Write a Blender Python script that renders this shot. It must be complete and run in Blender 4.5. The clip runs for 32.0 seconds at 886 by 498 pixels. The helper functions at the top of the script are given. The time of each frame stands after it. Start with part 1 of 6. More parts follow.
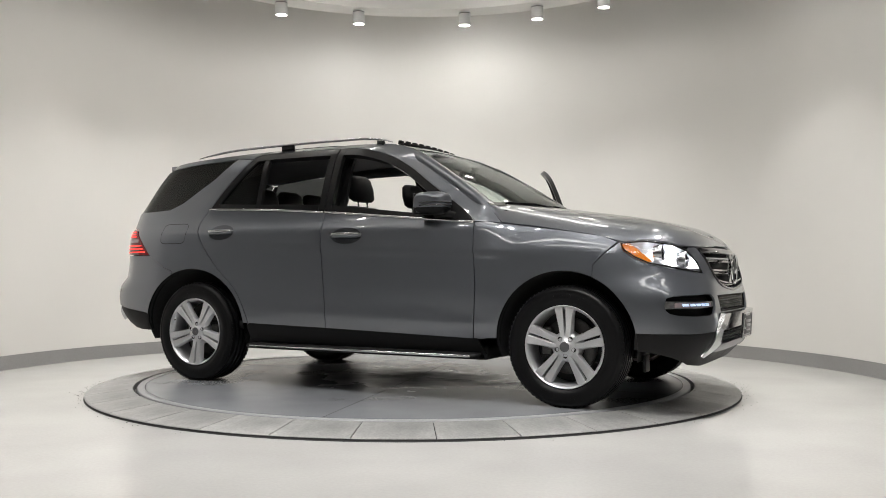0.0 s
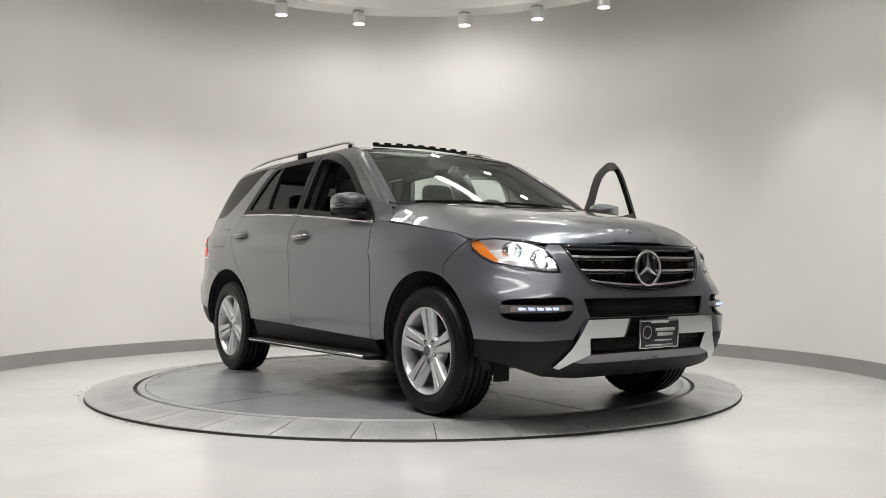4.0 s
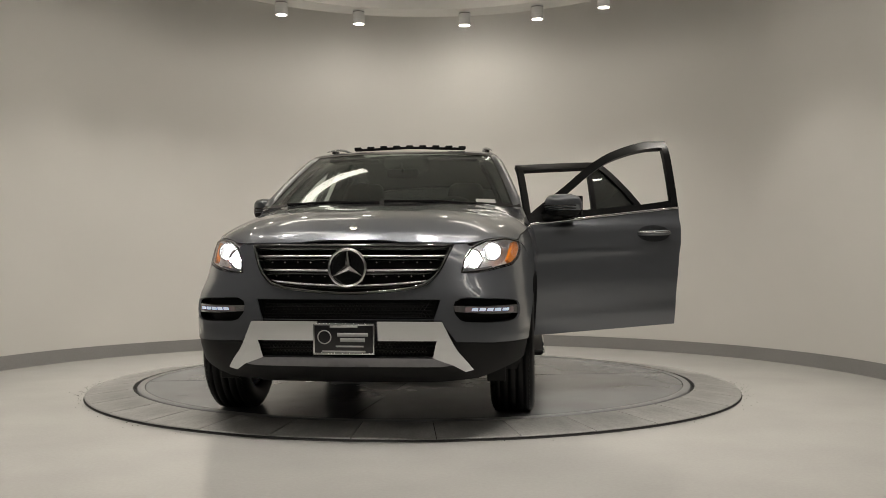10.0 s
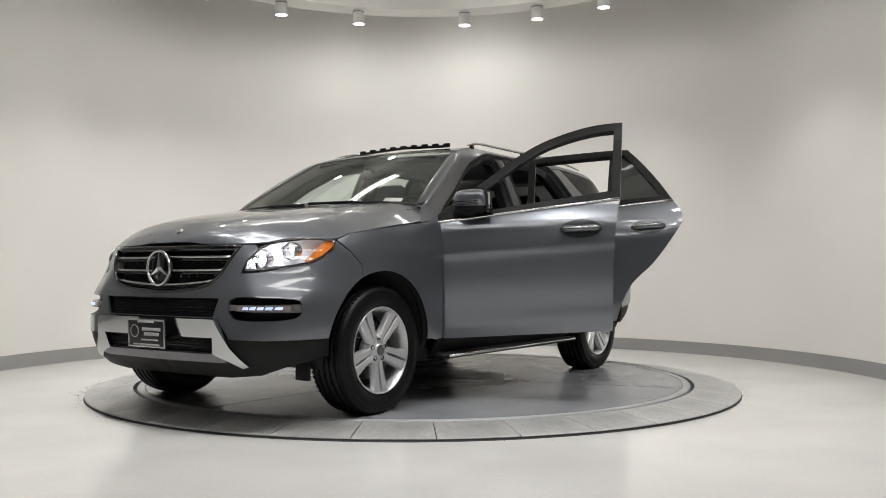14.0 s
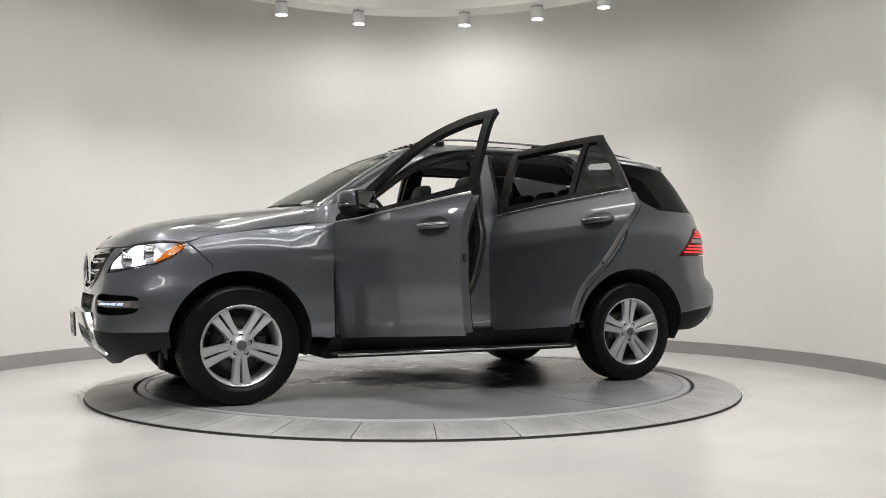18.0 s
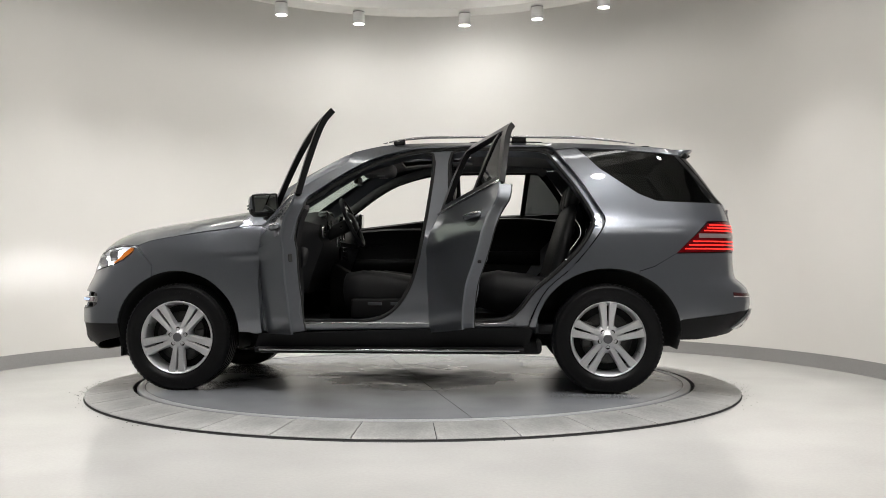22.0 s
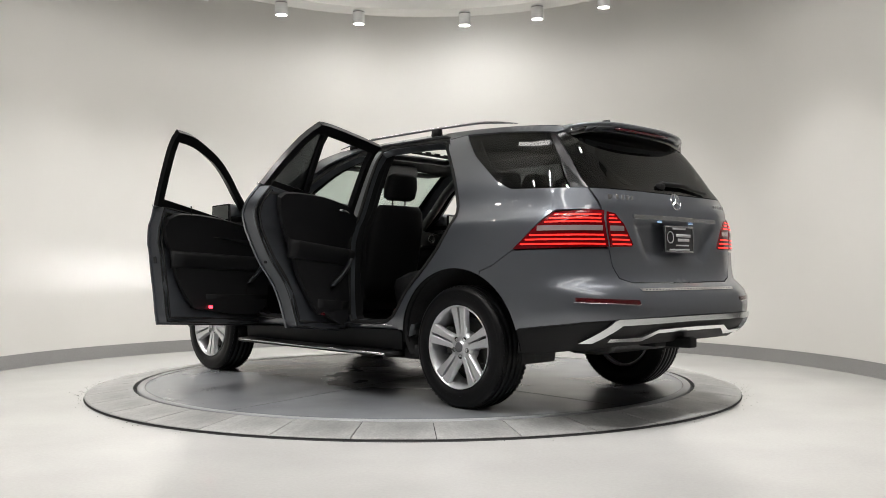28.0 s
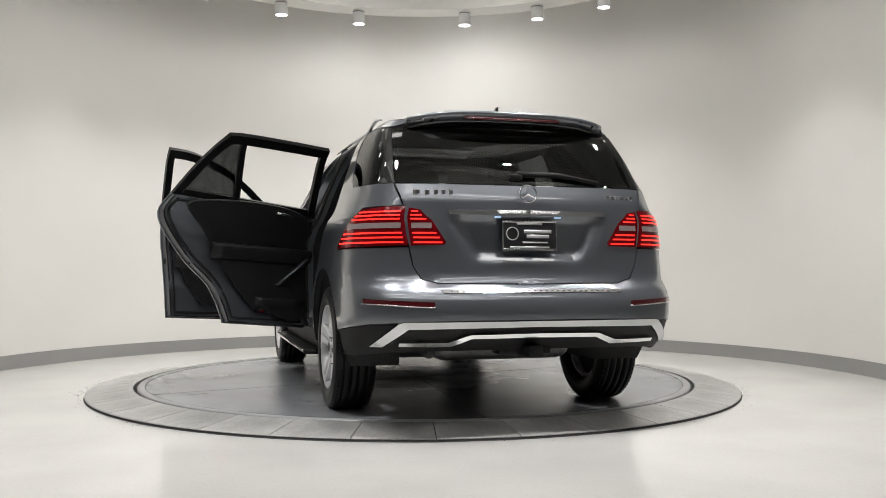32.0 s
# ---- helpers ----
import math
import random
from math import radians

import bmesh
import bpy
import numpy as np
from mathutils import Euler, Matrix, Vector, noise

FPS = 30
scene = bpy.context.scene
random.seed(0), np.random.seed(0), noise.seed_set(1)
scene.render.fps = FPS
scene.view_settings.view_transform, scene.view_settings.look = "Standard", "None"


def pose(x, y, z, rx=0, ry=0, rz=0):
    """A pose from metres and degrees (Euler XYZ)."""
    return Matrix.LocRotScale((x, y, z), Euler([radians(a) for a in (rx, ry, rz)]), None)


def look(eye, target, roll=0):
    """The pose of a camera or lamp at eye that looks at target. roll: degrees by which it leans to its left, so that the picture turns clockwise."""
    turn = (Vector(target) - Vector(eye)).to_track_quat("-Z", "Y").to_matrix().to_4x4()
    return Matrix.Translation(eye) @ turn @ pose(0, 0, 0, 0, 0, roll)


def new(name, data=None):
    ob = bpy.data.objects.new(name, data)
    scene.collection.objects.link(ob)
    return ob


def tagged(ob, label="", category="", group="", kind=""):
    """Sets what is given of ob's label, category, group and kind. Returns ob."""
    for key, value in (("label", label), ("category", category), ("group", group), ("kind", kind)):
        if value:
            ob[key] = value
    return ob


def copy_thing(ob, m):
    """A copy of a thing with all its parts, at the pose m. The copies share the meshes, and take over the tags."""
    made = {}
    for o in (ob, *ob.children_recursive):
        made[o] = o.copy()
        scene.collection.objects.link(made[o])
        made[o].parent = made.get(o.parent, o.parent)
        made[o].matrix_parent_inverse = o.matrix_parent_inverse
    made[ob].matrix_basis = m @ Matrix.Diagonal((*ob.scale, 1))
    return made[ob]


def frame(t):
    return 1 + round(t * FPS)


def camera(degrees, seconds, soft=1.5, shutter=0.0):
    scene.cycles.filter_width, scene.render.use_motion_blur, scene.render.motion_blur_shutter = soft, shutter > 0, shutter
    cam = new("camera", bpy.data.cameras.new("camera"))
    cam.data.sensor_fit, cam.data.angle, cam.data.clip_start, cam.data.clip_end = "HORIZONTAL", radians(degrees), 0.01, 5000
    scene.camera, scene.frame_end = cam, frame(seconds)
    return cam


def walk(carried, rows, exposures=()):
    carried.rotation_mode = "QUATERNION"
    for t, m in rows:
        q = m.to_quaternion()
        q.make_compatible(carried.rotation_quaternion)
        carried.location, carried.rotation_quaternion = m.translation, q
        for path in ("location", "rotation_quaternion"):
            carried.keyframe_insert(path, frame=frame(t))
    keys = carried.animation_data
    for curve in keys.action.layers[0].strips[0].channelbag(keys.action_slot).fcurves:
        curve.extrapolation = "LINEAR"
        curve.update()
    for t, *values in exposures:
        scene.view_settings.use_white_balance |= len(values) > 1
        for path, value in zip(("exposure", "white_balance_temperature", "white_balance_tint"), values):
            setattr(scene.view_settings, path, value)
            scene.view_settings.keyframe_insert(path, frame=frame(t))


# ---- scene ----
cam = camera(52.8, 32.0, soft=0.7)
EYE, AIM = (0.0, -6.899, 0.813), (0.2375, 1.095, 1.011)
walk(cam, [(0, look(EYE, AIM)), (32, look(EYE, AIM))],
     exposures=[(0, -0.20, 6500, 10), (3.5, -0.17, 6500, 10), (4.5, -0.24, 6480, 10), (6.0, -0.44, 6420, 10), (7.0, -0.34, 6320, 10), (7.6, -0.89, 6500, 10),
                (8.0, -1.12, 6750, 10), (8.5, -0.99, 6780, 10), (9.0, -0.52, 6750, 10), (9.5, -0.74, 6950, 10), (10.0, -0.93, 7120, 10),
                (10.5, -0.69, 6850, 10), (11.0, -0.29, 6620, 10), (12.0, -0.27, 6500, 10), (14.0, -0.29, 6480, 10), (18.0, -0.17, 6480, 10), (22.0, -0.12, 6480, 10), (29.0, -0.12, 6470, 10), (32, -0.17, 6470, 10)])

# the turntable's angle (degrees) by seconds; 0: the car faces the camera
TURN = [(0, -60.3), (2, -46.87), (4, -33.44), (6, -19.81), (8, -6.19), (10, 7.65), (12, 21.5), (14, 36.2), (16, 50.91),
        (18, 65.8), (20, 80.69), (22, 95.27), (24, 109.84), (26, 123.89), (28, 137.93), (30, 151.81), (32, 165.68)]
CAR_X, CAR_Y = 0.101, -0.036
FLOOR = -0.05
ROOM_R = 3.72

# ---------------------------------------------------------------- light
world = bpy.data.worlds.new("world")
scene.world = world
world.use_nodes = True
world.node_tree.nodes["Background"].inputs[0].default_value = (0.9, 0.92, 1.0, 1)
world.node_tree.nodes["Background"].inputs[1].default_value = 0.02

LAMPS = [math.degrees(math.atan2(b, a)) for a, b in ((-1.41, 2.37), (-0.625, 2.68), (0.52, 2.70), (1.275, 2.44), (1.89, 2.0), (-2.08, 1.82))]
LAMPS += [12, -12, -36, -60, -84, -108, -132, -156, 180, 156.5]
LAMP_R, LAMP_Z = 2.75, 3.47


def spot(x, y, z, tx, ty, tz, watts, size, blend=0.6, color=(1.0, 0.982, 0.965), soft=0.06):
    li = bpy.data.lights.new("spot", "SPOT")
    li.energy, li.spot_size, li.spot_blend, li.color, li.shadow_soft_size = watts, radians(size), blend, color, soft
    ob = new("spot_lamp", li)
    ob.matrix_world = look((x, y, z), (tx, ty, tz))
    tagged(ob, kind="structure")
    return ob


for i, a in enumerate(LAMPS):
    c, s = math.cos(radians(a)), math.sin(radians(a))
    spot(LAMP_R * c, LAMP_R * s, LAMP_Z - 0.01, 2.85 * c, 2.85 * s, 0, 225 if s < -0.8 else 140 if s < -0.4 else 145 if s < 0.72 else 112, 88, 1.0)
# the lamps along the back wash the wall
for i, a in enumerate(LAMPS):
    c, s = math.cos(radians(a)), math.sin(radians(a))
    if s > -0.9:
        spot(LAMP_R * c, LAMP_R * s, LAMP_Z - 0.01, 3.72 * c, 3.72 * s, 2.6 if i == 2 else 2.2, 46 if i == 2 else 34 if i == 1 else 8, 172, 1.0)

# ---------------------------------------------------------------- materials


def mat(name, color, rough=0.5, metal=0.0, bump=0.0, scale=40.0, vary=0.06, coat=0.0, emit=None, strength=0.0, spec=0.5, stain=0.0, stain_scale=1.5):
    m = bpy.data.materials.new(name)
    m.use_nodes = True
    nt = m.node_tree
    n, l = nt.nodes, nt.links
    p = n["Principled BSDF"]
    p.inputs["Roughness"].default_value, p.inputs["Metallic"].default_value = rough, metal
    p.inputs["Specular IOR Level"].default_value = spec
    p.inputs["Coat Weight"].default_value, p.inputs["Coat Roughness"].default_value = coat, 0.03
    p.inputs["Base Color"].default_value = (*color, 1)
    if vary or bump or stain:
        co = n.new("ShaderNodeTexCoord")
        fine = n.new("ShaderNodeTexNoise")
        fine.inputs["Scale"].default_value, fine.inputs["Detail"].default_value = scale, 6
        l.new(co.outputs["Object"], fine.inputs["Vector"])
        big = n.new("ShaderNodeTexNoise")
        big.inputs["Scale"].default_value, big.inputs["Detail"].default_value = stain_scale, 4
        l.new(co.outputs["Object"], big.inputs["Vector"])
        ramp = n.new("ShaderNodeMapRange")
        ramp.inputs[1].default_value, ramp.inputs[2].default_value = 0.3, 0.7
        ramp.inputs[3].default_value, ramp.inputs[4].default_value = 1 - vary, 1 + vary
        l.new(fine.outputs[0], ramp.inputs[0])
        ramp2 = n.new("ShaderNodeMapRange")
        ramp2.inputs[1].default_value, ramp2.inputs[2].default_value = 0.35, 0.65
        ramp2.inputs[3].default_value, ramp2.inputs[4].default_value = 1 - stain, 1 + stain * 0.4
        l.new(big.outputs[0], ramp2.inputs[0])
        mul = n.new("ShaderNodeMath")
        mul.operation = "MULTIPLY"
        l.new(ramp.outputs[0], mul.inputs[0])
        l.new(ramp2.outputs[0], mul.inputs[1])
        sc = n.new("ShaderNodeVectorMath")
        sc.operation = "SCALE"
        sc.inputs[0].default_value = color
        l.new(mul.outputs[0], sc.inputs["Scale"])
        l.new(sc.outputs[0], p.inputs["Base Color"])
        if bump:
            b = n.new("ShaderNodeBump")
            b.inputs["Strength"].default_value, b.inputs["Distance"].default_value = bump, 0.004
            l.new(fine.outputs[0], b.inputs["Height"])
            l.new(b.outputs[0], p.inputs["Normal"])
    if emit:
        p.inputs["Emission Color"].default_value = (*emit, 1)
        p.inputs["Emission Strength"].default_value = strength
        if strength < 7:
            m.cycles.emission_sampling = "NONE"
    return m


def glass_mat(name, tint, rough=0.0, alpha_mix=0.0):
    """Thin sheet glass: tinted see-through with a clear gloss."""
    m = bpy.data.materials.new(name)
    m.use_nodes = True
    nt = m.node_tree
    n, l = nt.nodes, nt.links
    n.remove(n["Principled BSDF"])
    tr = n.new("ShaderNodeBsdfTransparent")
    tr.inputs[0].default_value = (*tint, 1)
    gl = n.new("ShaderNodeBsdfGlossy")
    gl.inputs["Roughness"].default_value = rough
    lw = n.new("ShaderNodeLayerWeight")
    lw.inputs[0].default_value = 0.5
    pw = n.new("ShaderNodeMath")
    pw.operation = "POWER"
    pw.inputs[1].default_value = 4.0
    l.new(lw.outputs["Facing"], pw.inputs[0])
    fr = n.new("ShaderNodeMath")
    fr.operation = "MULTIPLY_ADD"
    fr.inputs[1].default_value, fr.inputs[2].default_value = 0.55, 0.045
    l.new(pw.outputs[0], fr.inputs[0])
    mx = n.new("ShaderNodeMixShader")
    l.new(fr.outputs[0], mx.inputs[0])
    l.new(tr.outputs[0], mx.inputs[1])
    l.new(gl.outputs[0], mx.inputs[2])
    l.new(mx.outputs[0], n["Material Output"].inputs[0])
    return m


def paint_mat():
    """Grey metallic car paint: flakes under a clear coat."""
    m = mat("grey_metallic_paint", (0.12, 0.125, 0.135), 0.28, 0.66, 0, 40, 0, 1.0)
    nt = m.node_tree
    n, l = nt.nodes, nt.links
    p = n["Principled BSDF"]
    co = n.new("ShaderNodeTexCoord")
    v = n.new("ShaderNodeTexVoronoi")
    v.inputs["Scale"].default_value = 900
    l.new(co.outputs["Object"], v.inputs["Vector"])
    mr = n.new("ShaderNodeMapRange")
    mr.inputs[3].default_value, mr.inputs[4].default_value = 0.9, 1.1
    l.new(v.outputs["Color"], mr.inputs[0])
    sc = n.new("ShaderNodeVectorMath")
    sc.operation = "SCALE"
    sc.inputs[0].default_value = (0.149, 0.160, 0.180)
    p.inputs["Coat IOR"].default_value = 1.6
    p.inputs["Coat Roughness"].default_value = 0.008
    l.new(mr.outputs[0], sc.inputs["Scale"])
    l.new(sc.outputs[0], p.inputs["Base Color"])
    return m


PAINT = paint_mat()
BLACK = mat("black_plastic", (0.009, 0.009, 0.0095), 0.52, 0, 0.12, 300, 0.15, 0, None, 0, 0.2)
GLOSSBLACK = mat("gloss_black_trim", (0.006, 0.006, 0.007), 0.12, 0, 0, 40, 0, 0.6)
RUBBER = mat("tyre_rubber", (0.005, 0.005, 0.0055), 0.42, 0, 0.08, 160, 0.2, 0, None, 0, 0.2)
FRAMEBLACK = mat("satin_black_frame", (0.008, 0.008, 0.0085), 0.28, 0, 0.05, 200, 0.1, 0, None, 0, 0.24)
SEAL = mat("black_rubber_seal", (0.008, 0.008, 0.008), 0.7, 0, 0, 40, 0.1)
CHROME = mat("chrome", (0.75, 0.75, 0.76), 0.12, 1.0, 0, 40, 0.02)
SATIN = mat("satin_aluminium", (0.62, 0.62, 0.63), 0.27, 1.0, 0, 200, 0.04)
ALLOY = mat("silver_alloy", (0.66, 0.665, 0.68), 0.36, 0.7, 0, 120, 0.04, 0.1)
STEEL = mat("brake_steel", (0.08, 0.079, 0.077), 0.45, 0.9, 0, 90, 0.15)
STEELDARK = mat("dull_exhaust_steel", (0.10, 0.10, 0.10), 0.5, 0.8, 0.1, 60, 0.2)
LEATHER = mat("black_leather", (0.011, 0.011, 0.012), 0.5, 0, 0.25, 220, 0.2, 0, None, 0, 0.28)
SKIDM = mat("polished_silver_trim", (0.52, 0.525, 0.535), 0.12, 1.0, 0, 200, 0.03)
MESHBLACK = mat("black_mesh", (0.005, 0.005, 0.0052), 0.6, 0, 0, 40, 0, 0, None, 0, 0.12)
CARPET = mat("black_carpet", (0.016, 0.016, 0.017), 0.95, 0, 0.4, 400, 0.3)
HEADLINER = mat("grey_headliner", (0.16, 0.16, 0.16), 0.9, 0, 0.1, 300, 0.08)
INNER = mat("door_jamb_paint", (0.115, 0.122, 0.134), 0.42, 0.6, 0, 40, 0.03, 0.05)
DARKPART = mat("dark_underbody", (0.02, 0.02, 0.021), 0.7, 0.1, 0.3, 60, 0.3)
CLEAR = glass_mat("clear_glass", (0.80, 0.86, 0.83))
TINTED = glass_mat("privacy_glass", (0.24, 0.25, 0.25))
LENS = glass_mat("clear_lens", (0.93, 0.94, 0.95))
REDLENS = mat("red_lens", (0.10, 0.0015, 0.004), 0.10, 0, 0, 40, 0.0, 0.15, (1.0, 0.004, 0.012), 0.018)
REDGLOW = mat("red_led_bar", (0.5, 0.02, 0.02), 0.3, 0, 0, 40, 0.0, 0, (1.0, 0.02, 0.012), 1.7)
REDREFLECT = mat("red_reflector", (0.055, 0.002, 0.004), 0.15, 0, 0.2, 500, 0.2, 0.6)
AMBER = mat("amber_lens", (0.75, 0.20, 0.01), 0.15, 0, 0.1, 400, 0.1, 0.8, (1.0, 0.25, 0.01), 0.12)
CAPMAT = mat("dark_hub_cap", (0.16, 0.16, 0.17), 0.35, 0.7, 0, 40, 0.05, 0.3)
CLEARLAMP = mat("clear_lamp_lens", (0.34, 0.27, 0.27), 0.15, 0.3, 0.3, 300, 0.1, 0.7)
BEAM = mat("headlamp_glow", (1, 1, 1), 0.3, 0, 0, 40, 0, 0, (0.95, 0.97, 1.0), 9.0)
LOWBEAM = mat("low_beam_filament", (1, 1, 1), 0.3, 0, 0, 40, 0, 0, (0.95, 0.97, 1.0), 6500.0)
CAPSULE = mat("bulb_capsule_glow", (1, 1, 1), 0.3, 0, 0, 40, 0, 0, (1.0, 0.97, 0.98), 200.0)
REFLECTOR = mat("silvered_reflector", (0.72, 0.72, 0.73), 0.30, 0.65, 0.05, 120, 0.03)
DRL = mat("running_light_glow", (1, 1, 1), 0.3, 0, 0, 40, 0, 0, (0.22, 0.52, 1.0), 0.75)
REDDOT = mat("red_door_lamp", (0.6, 0.02, 0.03), 0.3, 0, 0, 40, 0, 0, (1.0, 0.05, 0.08), 5.0)
PLATE = mat("black_plate", (0.012, 0.012, 0.014), 0.35, 0, 0, 60, 0.1, 0.3)
PRINT = mat("silver_print", (0.45, 0.45, 0.46), 0.4, 0.3, 0, 60, 0.05)
WALLPAINT = mat("warm_white_wall_paint", (0.78, 0.765, 0.73), 0.62, 0, 0.03, 180, 0.015, 0, None, 0, 0.35, 0.03, 0.7)
# grey of the walls out of view, kept dark for the car's reflections
UNSEEN_WALL = mat("unseen_wall_grey", (0.21, 0.209, 0.206), 0.75, 0, 0.03, 120, 0.04)
CEILMAT = mat("off_white_ceiling", (0.80, 0.795, 0.78), 0.85, 0, 0.05, 80, 0.06)
COVE = mat("cove_light_glow", (1, 1, 1), 0.5, 0, 0, 40, 0, 0, (1.0, 0.97, 0.93), 10.0)
CEILPAINT = mat("white_ceiling_paint", (0.8, 0.79, 0.76), 0.8, 0, 0.03, 150, 0.02)
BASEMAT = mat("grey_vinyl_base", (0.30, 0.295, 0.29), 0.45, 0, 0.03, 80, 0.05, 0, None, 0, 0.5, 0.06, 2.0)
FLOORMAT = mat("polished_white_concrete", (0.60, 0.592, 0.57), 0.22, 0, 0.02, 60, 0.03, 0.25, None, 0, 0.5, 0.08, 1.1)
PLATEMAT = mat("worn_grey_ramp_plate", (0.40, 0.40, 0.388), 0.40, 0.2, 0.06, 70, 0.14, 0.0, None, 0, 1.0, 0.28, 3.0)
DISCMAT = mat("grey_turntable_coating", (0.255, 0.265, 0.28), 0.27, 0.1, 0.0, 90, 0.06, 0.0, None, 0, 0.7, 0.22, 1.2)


def add_streaks(m):
    """Brushed streaks along each plate, a little different from plate to plate."""
    nt = m.node_tree
    n, l = nt.nodes, nt.links
    p = n["Principled BSDF"]
    src = p.inputs["Base Color"].links[0].from_socket
    co = n.new("ShaderNodeTexCoord")
    mp = n.new("ShaderNodeMapping")
    mp.inputs["Scale"].default_value = (6, 22, 1)
    l.new(co.outputs["Object"], mp.inputs["Vector"])
    nz = n.new("ShaderNodeTexNoise")
    nz.noise_dimensions = "4D"
    nz.inputs["Scale"].default_value, nz.inputs["Detail"].default_value = 1.0, 7
    info = n.new("ShaderNodeObjectInfo")
    w = n.new("ShaderNodeMath")
    w.operation = "MULTIPLY"
    w.inputs[1].default_value = 37.0
    l.new(info.outputs["Random"], w.inputs[0])
    l.new(mp.outputs[0], nz.inputs["Vector"])
    l.new(w.outputs[0], nz.inputs["W"])
    mr = n.new("ShaderNodeMapRange")
    mr.inputs[1].default_value, mr.inputs[2].default_value = 0.32, 0.68
    mr.inputs[3].default_value, mr.inputs[4].default_value = 0.88, 1.06
    l.new(nz.outputs[0], mr.inputs[0])
    m2 = n.new("ShaderNodeMapRange")
    m2.inputs[3].default_value, m2.inputs[4].default_value = 0.88, 1.10
    l.new(info.outputs["Random"], m2.inputs[0])
    mu = n.new("ShaderNodeMath")
    mu.operation = "MULTIPLY"
    l.new(mr.outputs[0], mu.inputs[0])
    l.new(m2.outputs[0], mu.inputs[1])
    sc = n.new("ShaderNodeVectorMath")
    sc.operation = "SCALE"
    l.new(src, sc.inputs[0])
    l.new(mu.outputs[0], sc.inputs["Scale"])
    l.new(sc.outputs[0], p.inputs["Base Color"])


add_streaks(PLATEMAT)


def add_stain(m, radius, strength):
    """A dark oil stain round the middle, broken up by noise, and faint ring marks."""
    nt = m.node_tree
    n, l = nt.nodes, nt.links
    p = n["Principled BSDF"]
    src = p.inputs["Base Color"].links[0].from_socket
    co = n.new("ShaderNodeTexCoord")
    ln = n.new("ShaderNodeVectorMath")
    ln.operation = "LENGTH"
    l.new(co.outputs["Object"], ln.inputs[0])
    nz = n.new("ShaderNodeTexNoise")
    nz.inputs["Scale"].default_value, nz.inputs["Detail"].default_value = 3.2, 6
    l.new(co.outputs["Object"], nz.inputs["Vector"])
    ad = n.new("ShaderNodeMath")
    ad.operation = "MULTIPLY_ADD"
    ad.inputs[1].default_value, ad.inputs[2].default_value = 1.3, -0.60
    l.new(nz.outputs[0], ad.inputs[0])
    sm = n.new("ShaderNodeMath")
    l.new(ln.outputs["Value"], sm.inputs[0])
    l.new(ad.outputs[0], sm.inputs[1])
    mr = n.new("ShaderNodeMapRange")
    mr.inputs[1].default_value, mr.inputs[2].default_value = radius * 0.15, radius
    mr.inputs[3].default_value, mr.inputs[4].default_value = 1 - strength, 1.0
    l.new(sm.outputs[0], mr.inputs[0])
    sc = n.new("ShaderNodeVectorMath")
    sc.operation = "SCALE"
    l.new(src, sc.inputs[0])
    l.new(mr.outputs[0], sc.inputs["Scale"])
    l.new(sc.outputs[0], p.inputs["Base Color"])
    # the dirt is dull as well as dark
    for sock, top in (("Specular IOR Level", 0.7),):
        mu = n.new("ShaderNodeMath")
        mu.operation = "MULTIPLY"
        mu.inputs[1].default_value = top
        l.new(mr.outputs[0], mu.inputs[0])
        l.new(mu.outputs[0], p.inputs[sock])
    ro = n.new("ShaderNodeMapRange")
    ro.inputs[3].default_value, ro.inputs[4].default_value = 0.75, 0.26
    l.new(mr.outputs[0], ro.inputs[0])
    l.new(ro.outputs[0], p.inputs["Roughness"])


for m_ in (DISCMAT, PLATEMAT):
    m_.node_tree.nodes["Principled BSDF"].inputs["Coat Roughness"].default_value = 0.16
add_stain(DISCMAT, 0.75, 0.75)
GAPMAT = mat("dark_gap", (0.015, 0.015, 0.015), 0.7, 0, 0, 40, 0.1)
BANDMAT = mat("grey_worn_rim", (0.30, 0.305, 0.31), 0.35, 0.1, 0.05, 60, 0.08)
CANMAT = mat("white_lamp_can", (0.75, 0.75, 0.74), 0.4, 0, 0, 60, 0.02)
CANGLOW = mat("lamp_face_glow", (1, 1, 1), 0.4, 0, 0, 40, 0, 0, (1.0, 0.96, 0.9), 60.0)

# ---------------------------------------------------------------- mesh helpers


def obj(name, bm, material, parent=None, label="", smooth=False):
    me = bpy.data.meshes.new(name)
    bm.normal_update()
    if smooth:
        for f in bm.faces:
            f.smooth = True
    bm.to_mesh(me)
    bm.free()
    me.materials.append(material)
    ob = new(name, me)
    if parent:
        ob.parent = parent
    return tagged(ob, label)


def part(name, bm, material, parent, label="", smooth=True):
    return obj(name, bm, material, parent, label, smooth)


def thing(name, label, category, group="", kind=""):
    return tagged(new(name), label, category, group, kind)


def add_box(bm, cx, cy, cz, sx, sy, sz, bevel=0.0, m=None):
    r = bmesh.ops.create_cube(bm, size=1.0)
    vs = r["verts"]
    bmesh.ops.scale(bm, vec=(sx, sy, sz), verts=vs)
    if bevel:
        es = list({e for v in vs for e in v.link_edges})
        q = bmesh.ops.bevel(bm, geom=es, offset=bevel, segments=3, affect="EDGES", profile=0.5)
        vs = list({v for f in q["faces"] for v in f.verts} | {v for v in vs if v.is_valid})
    mm = Matrix.Translation((cx, cy, cz))
    if m is not None:
        mm = m @ mm
    bmesh.ops.transform(bm, matrix=mm, verts=vs)
    return bm


def box(cx, cy, cz, sx, sy, sz, bevel=0.0, m=None):
    return add_box(bmesh.new(), cx, cy, cz, sx, sy, sz, bevel, m)


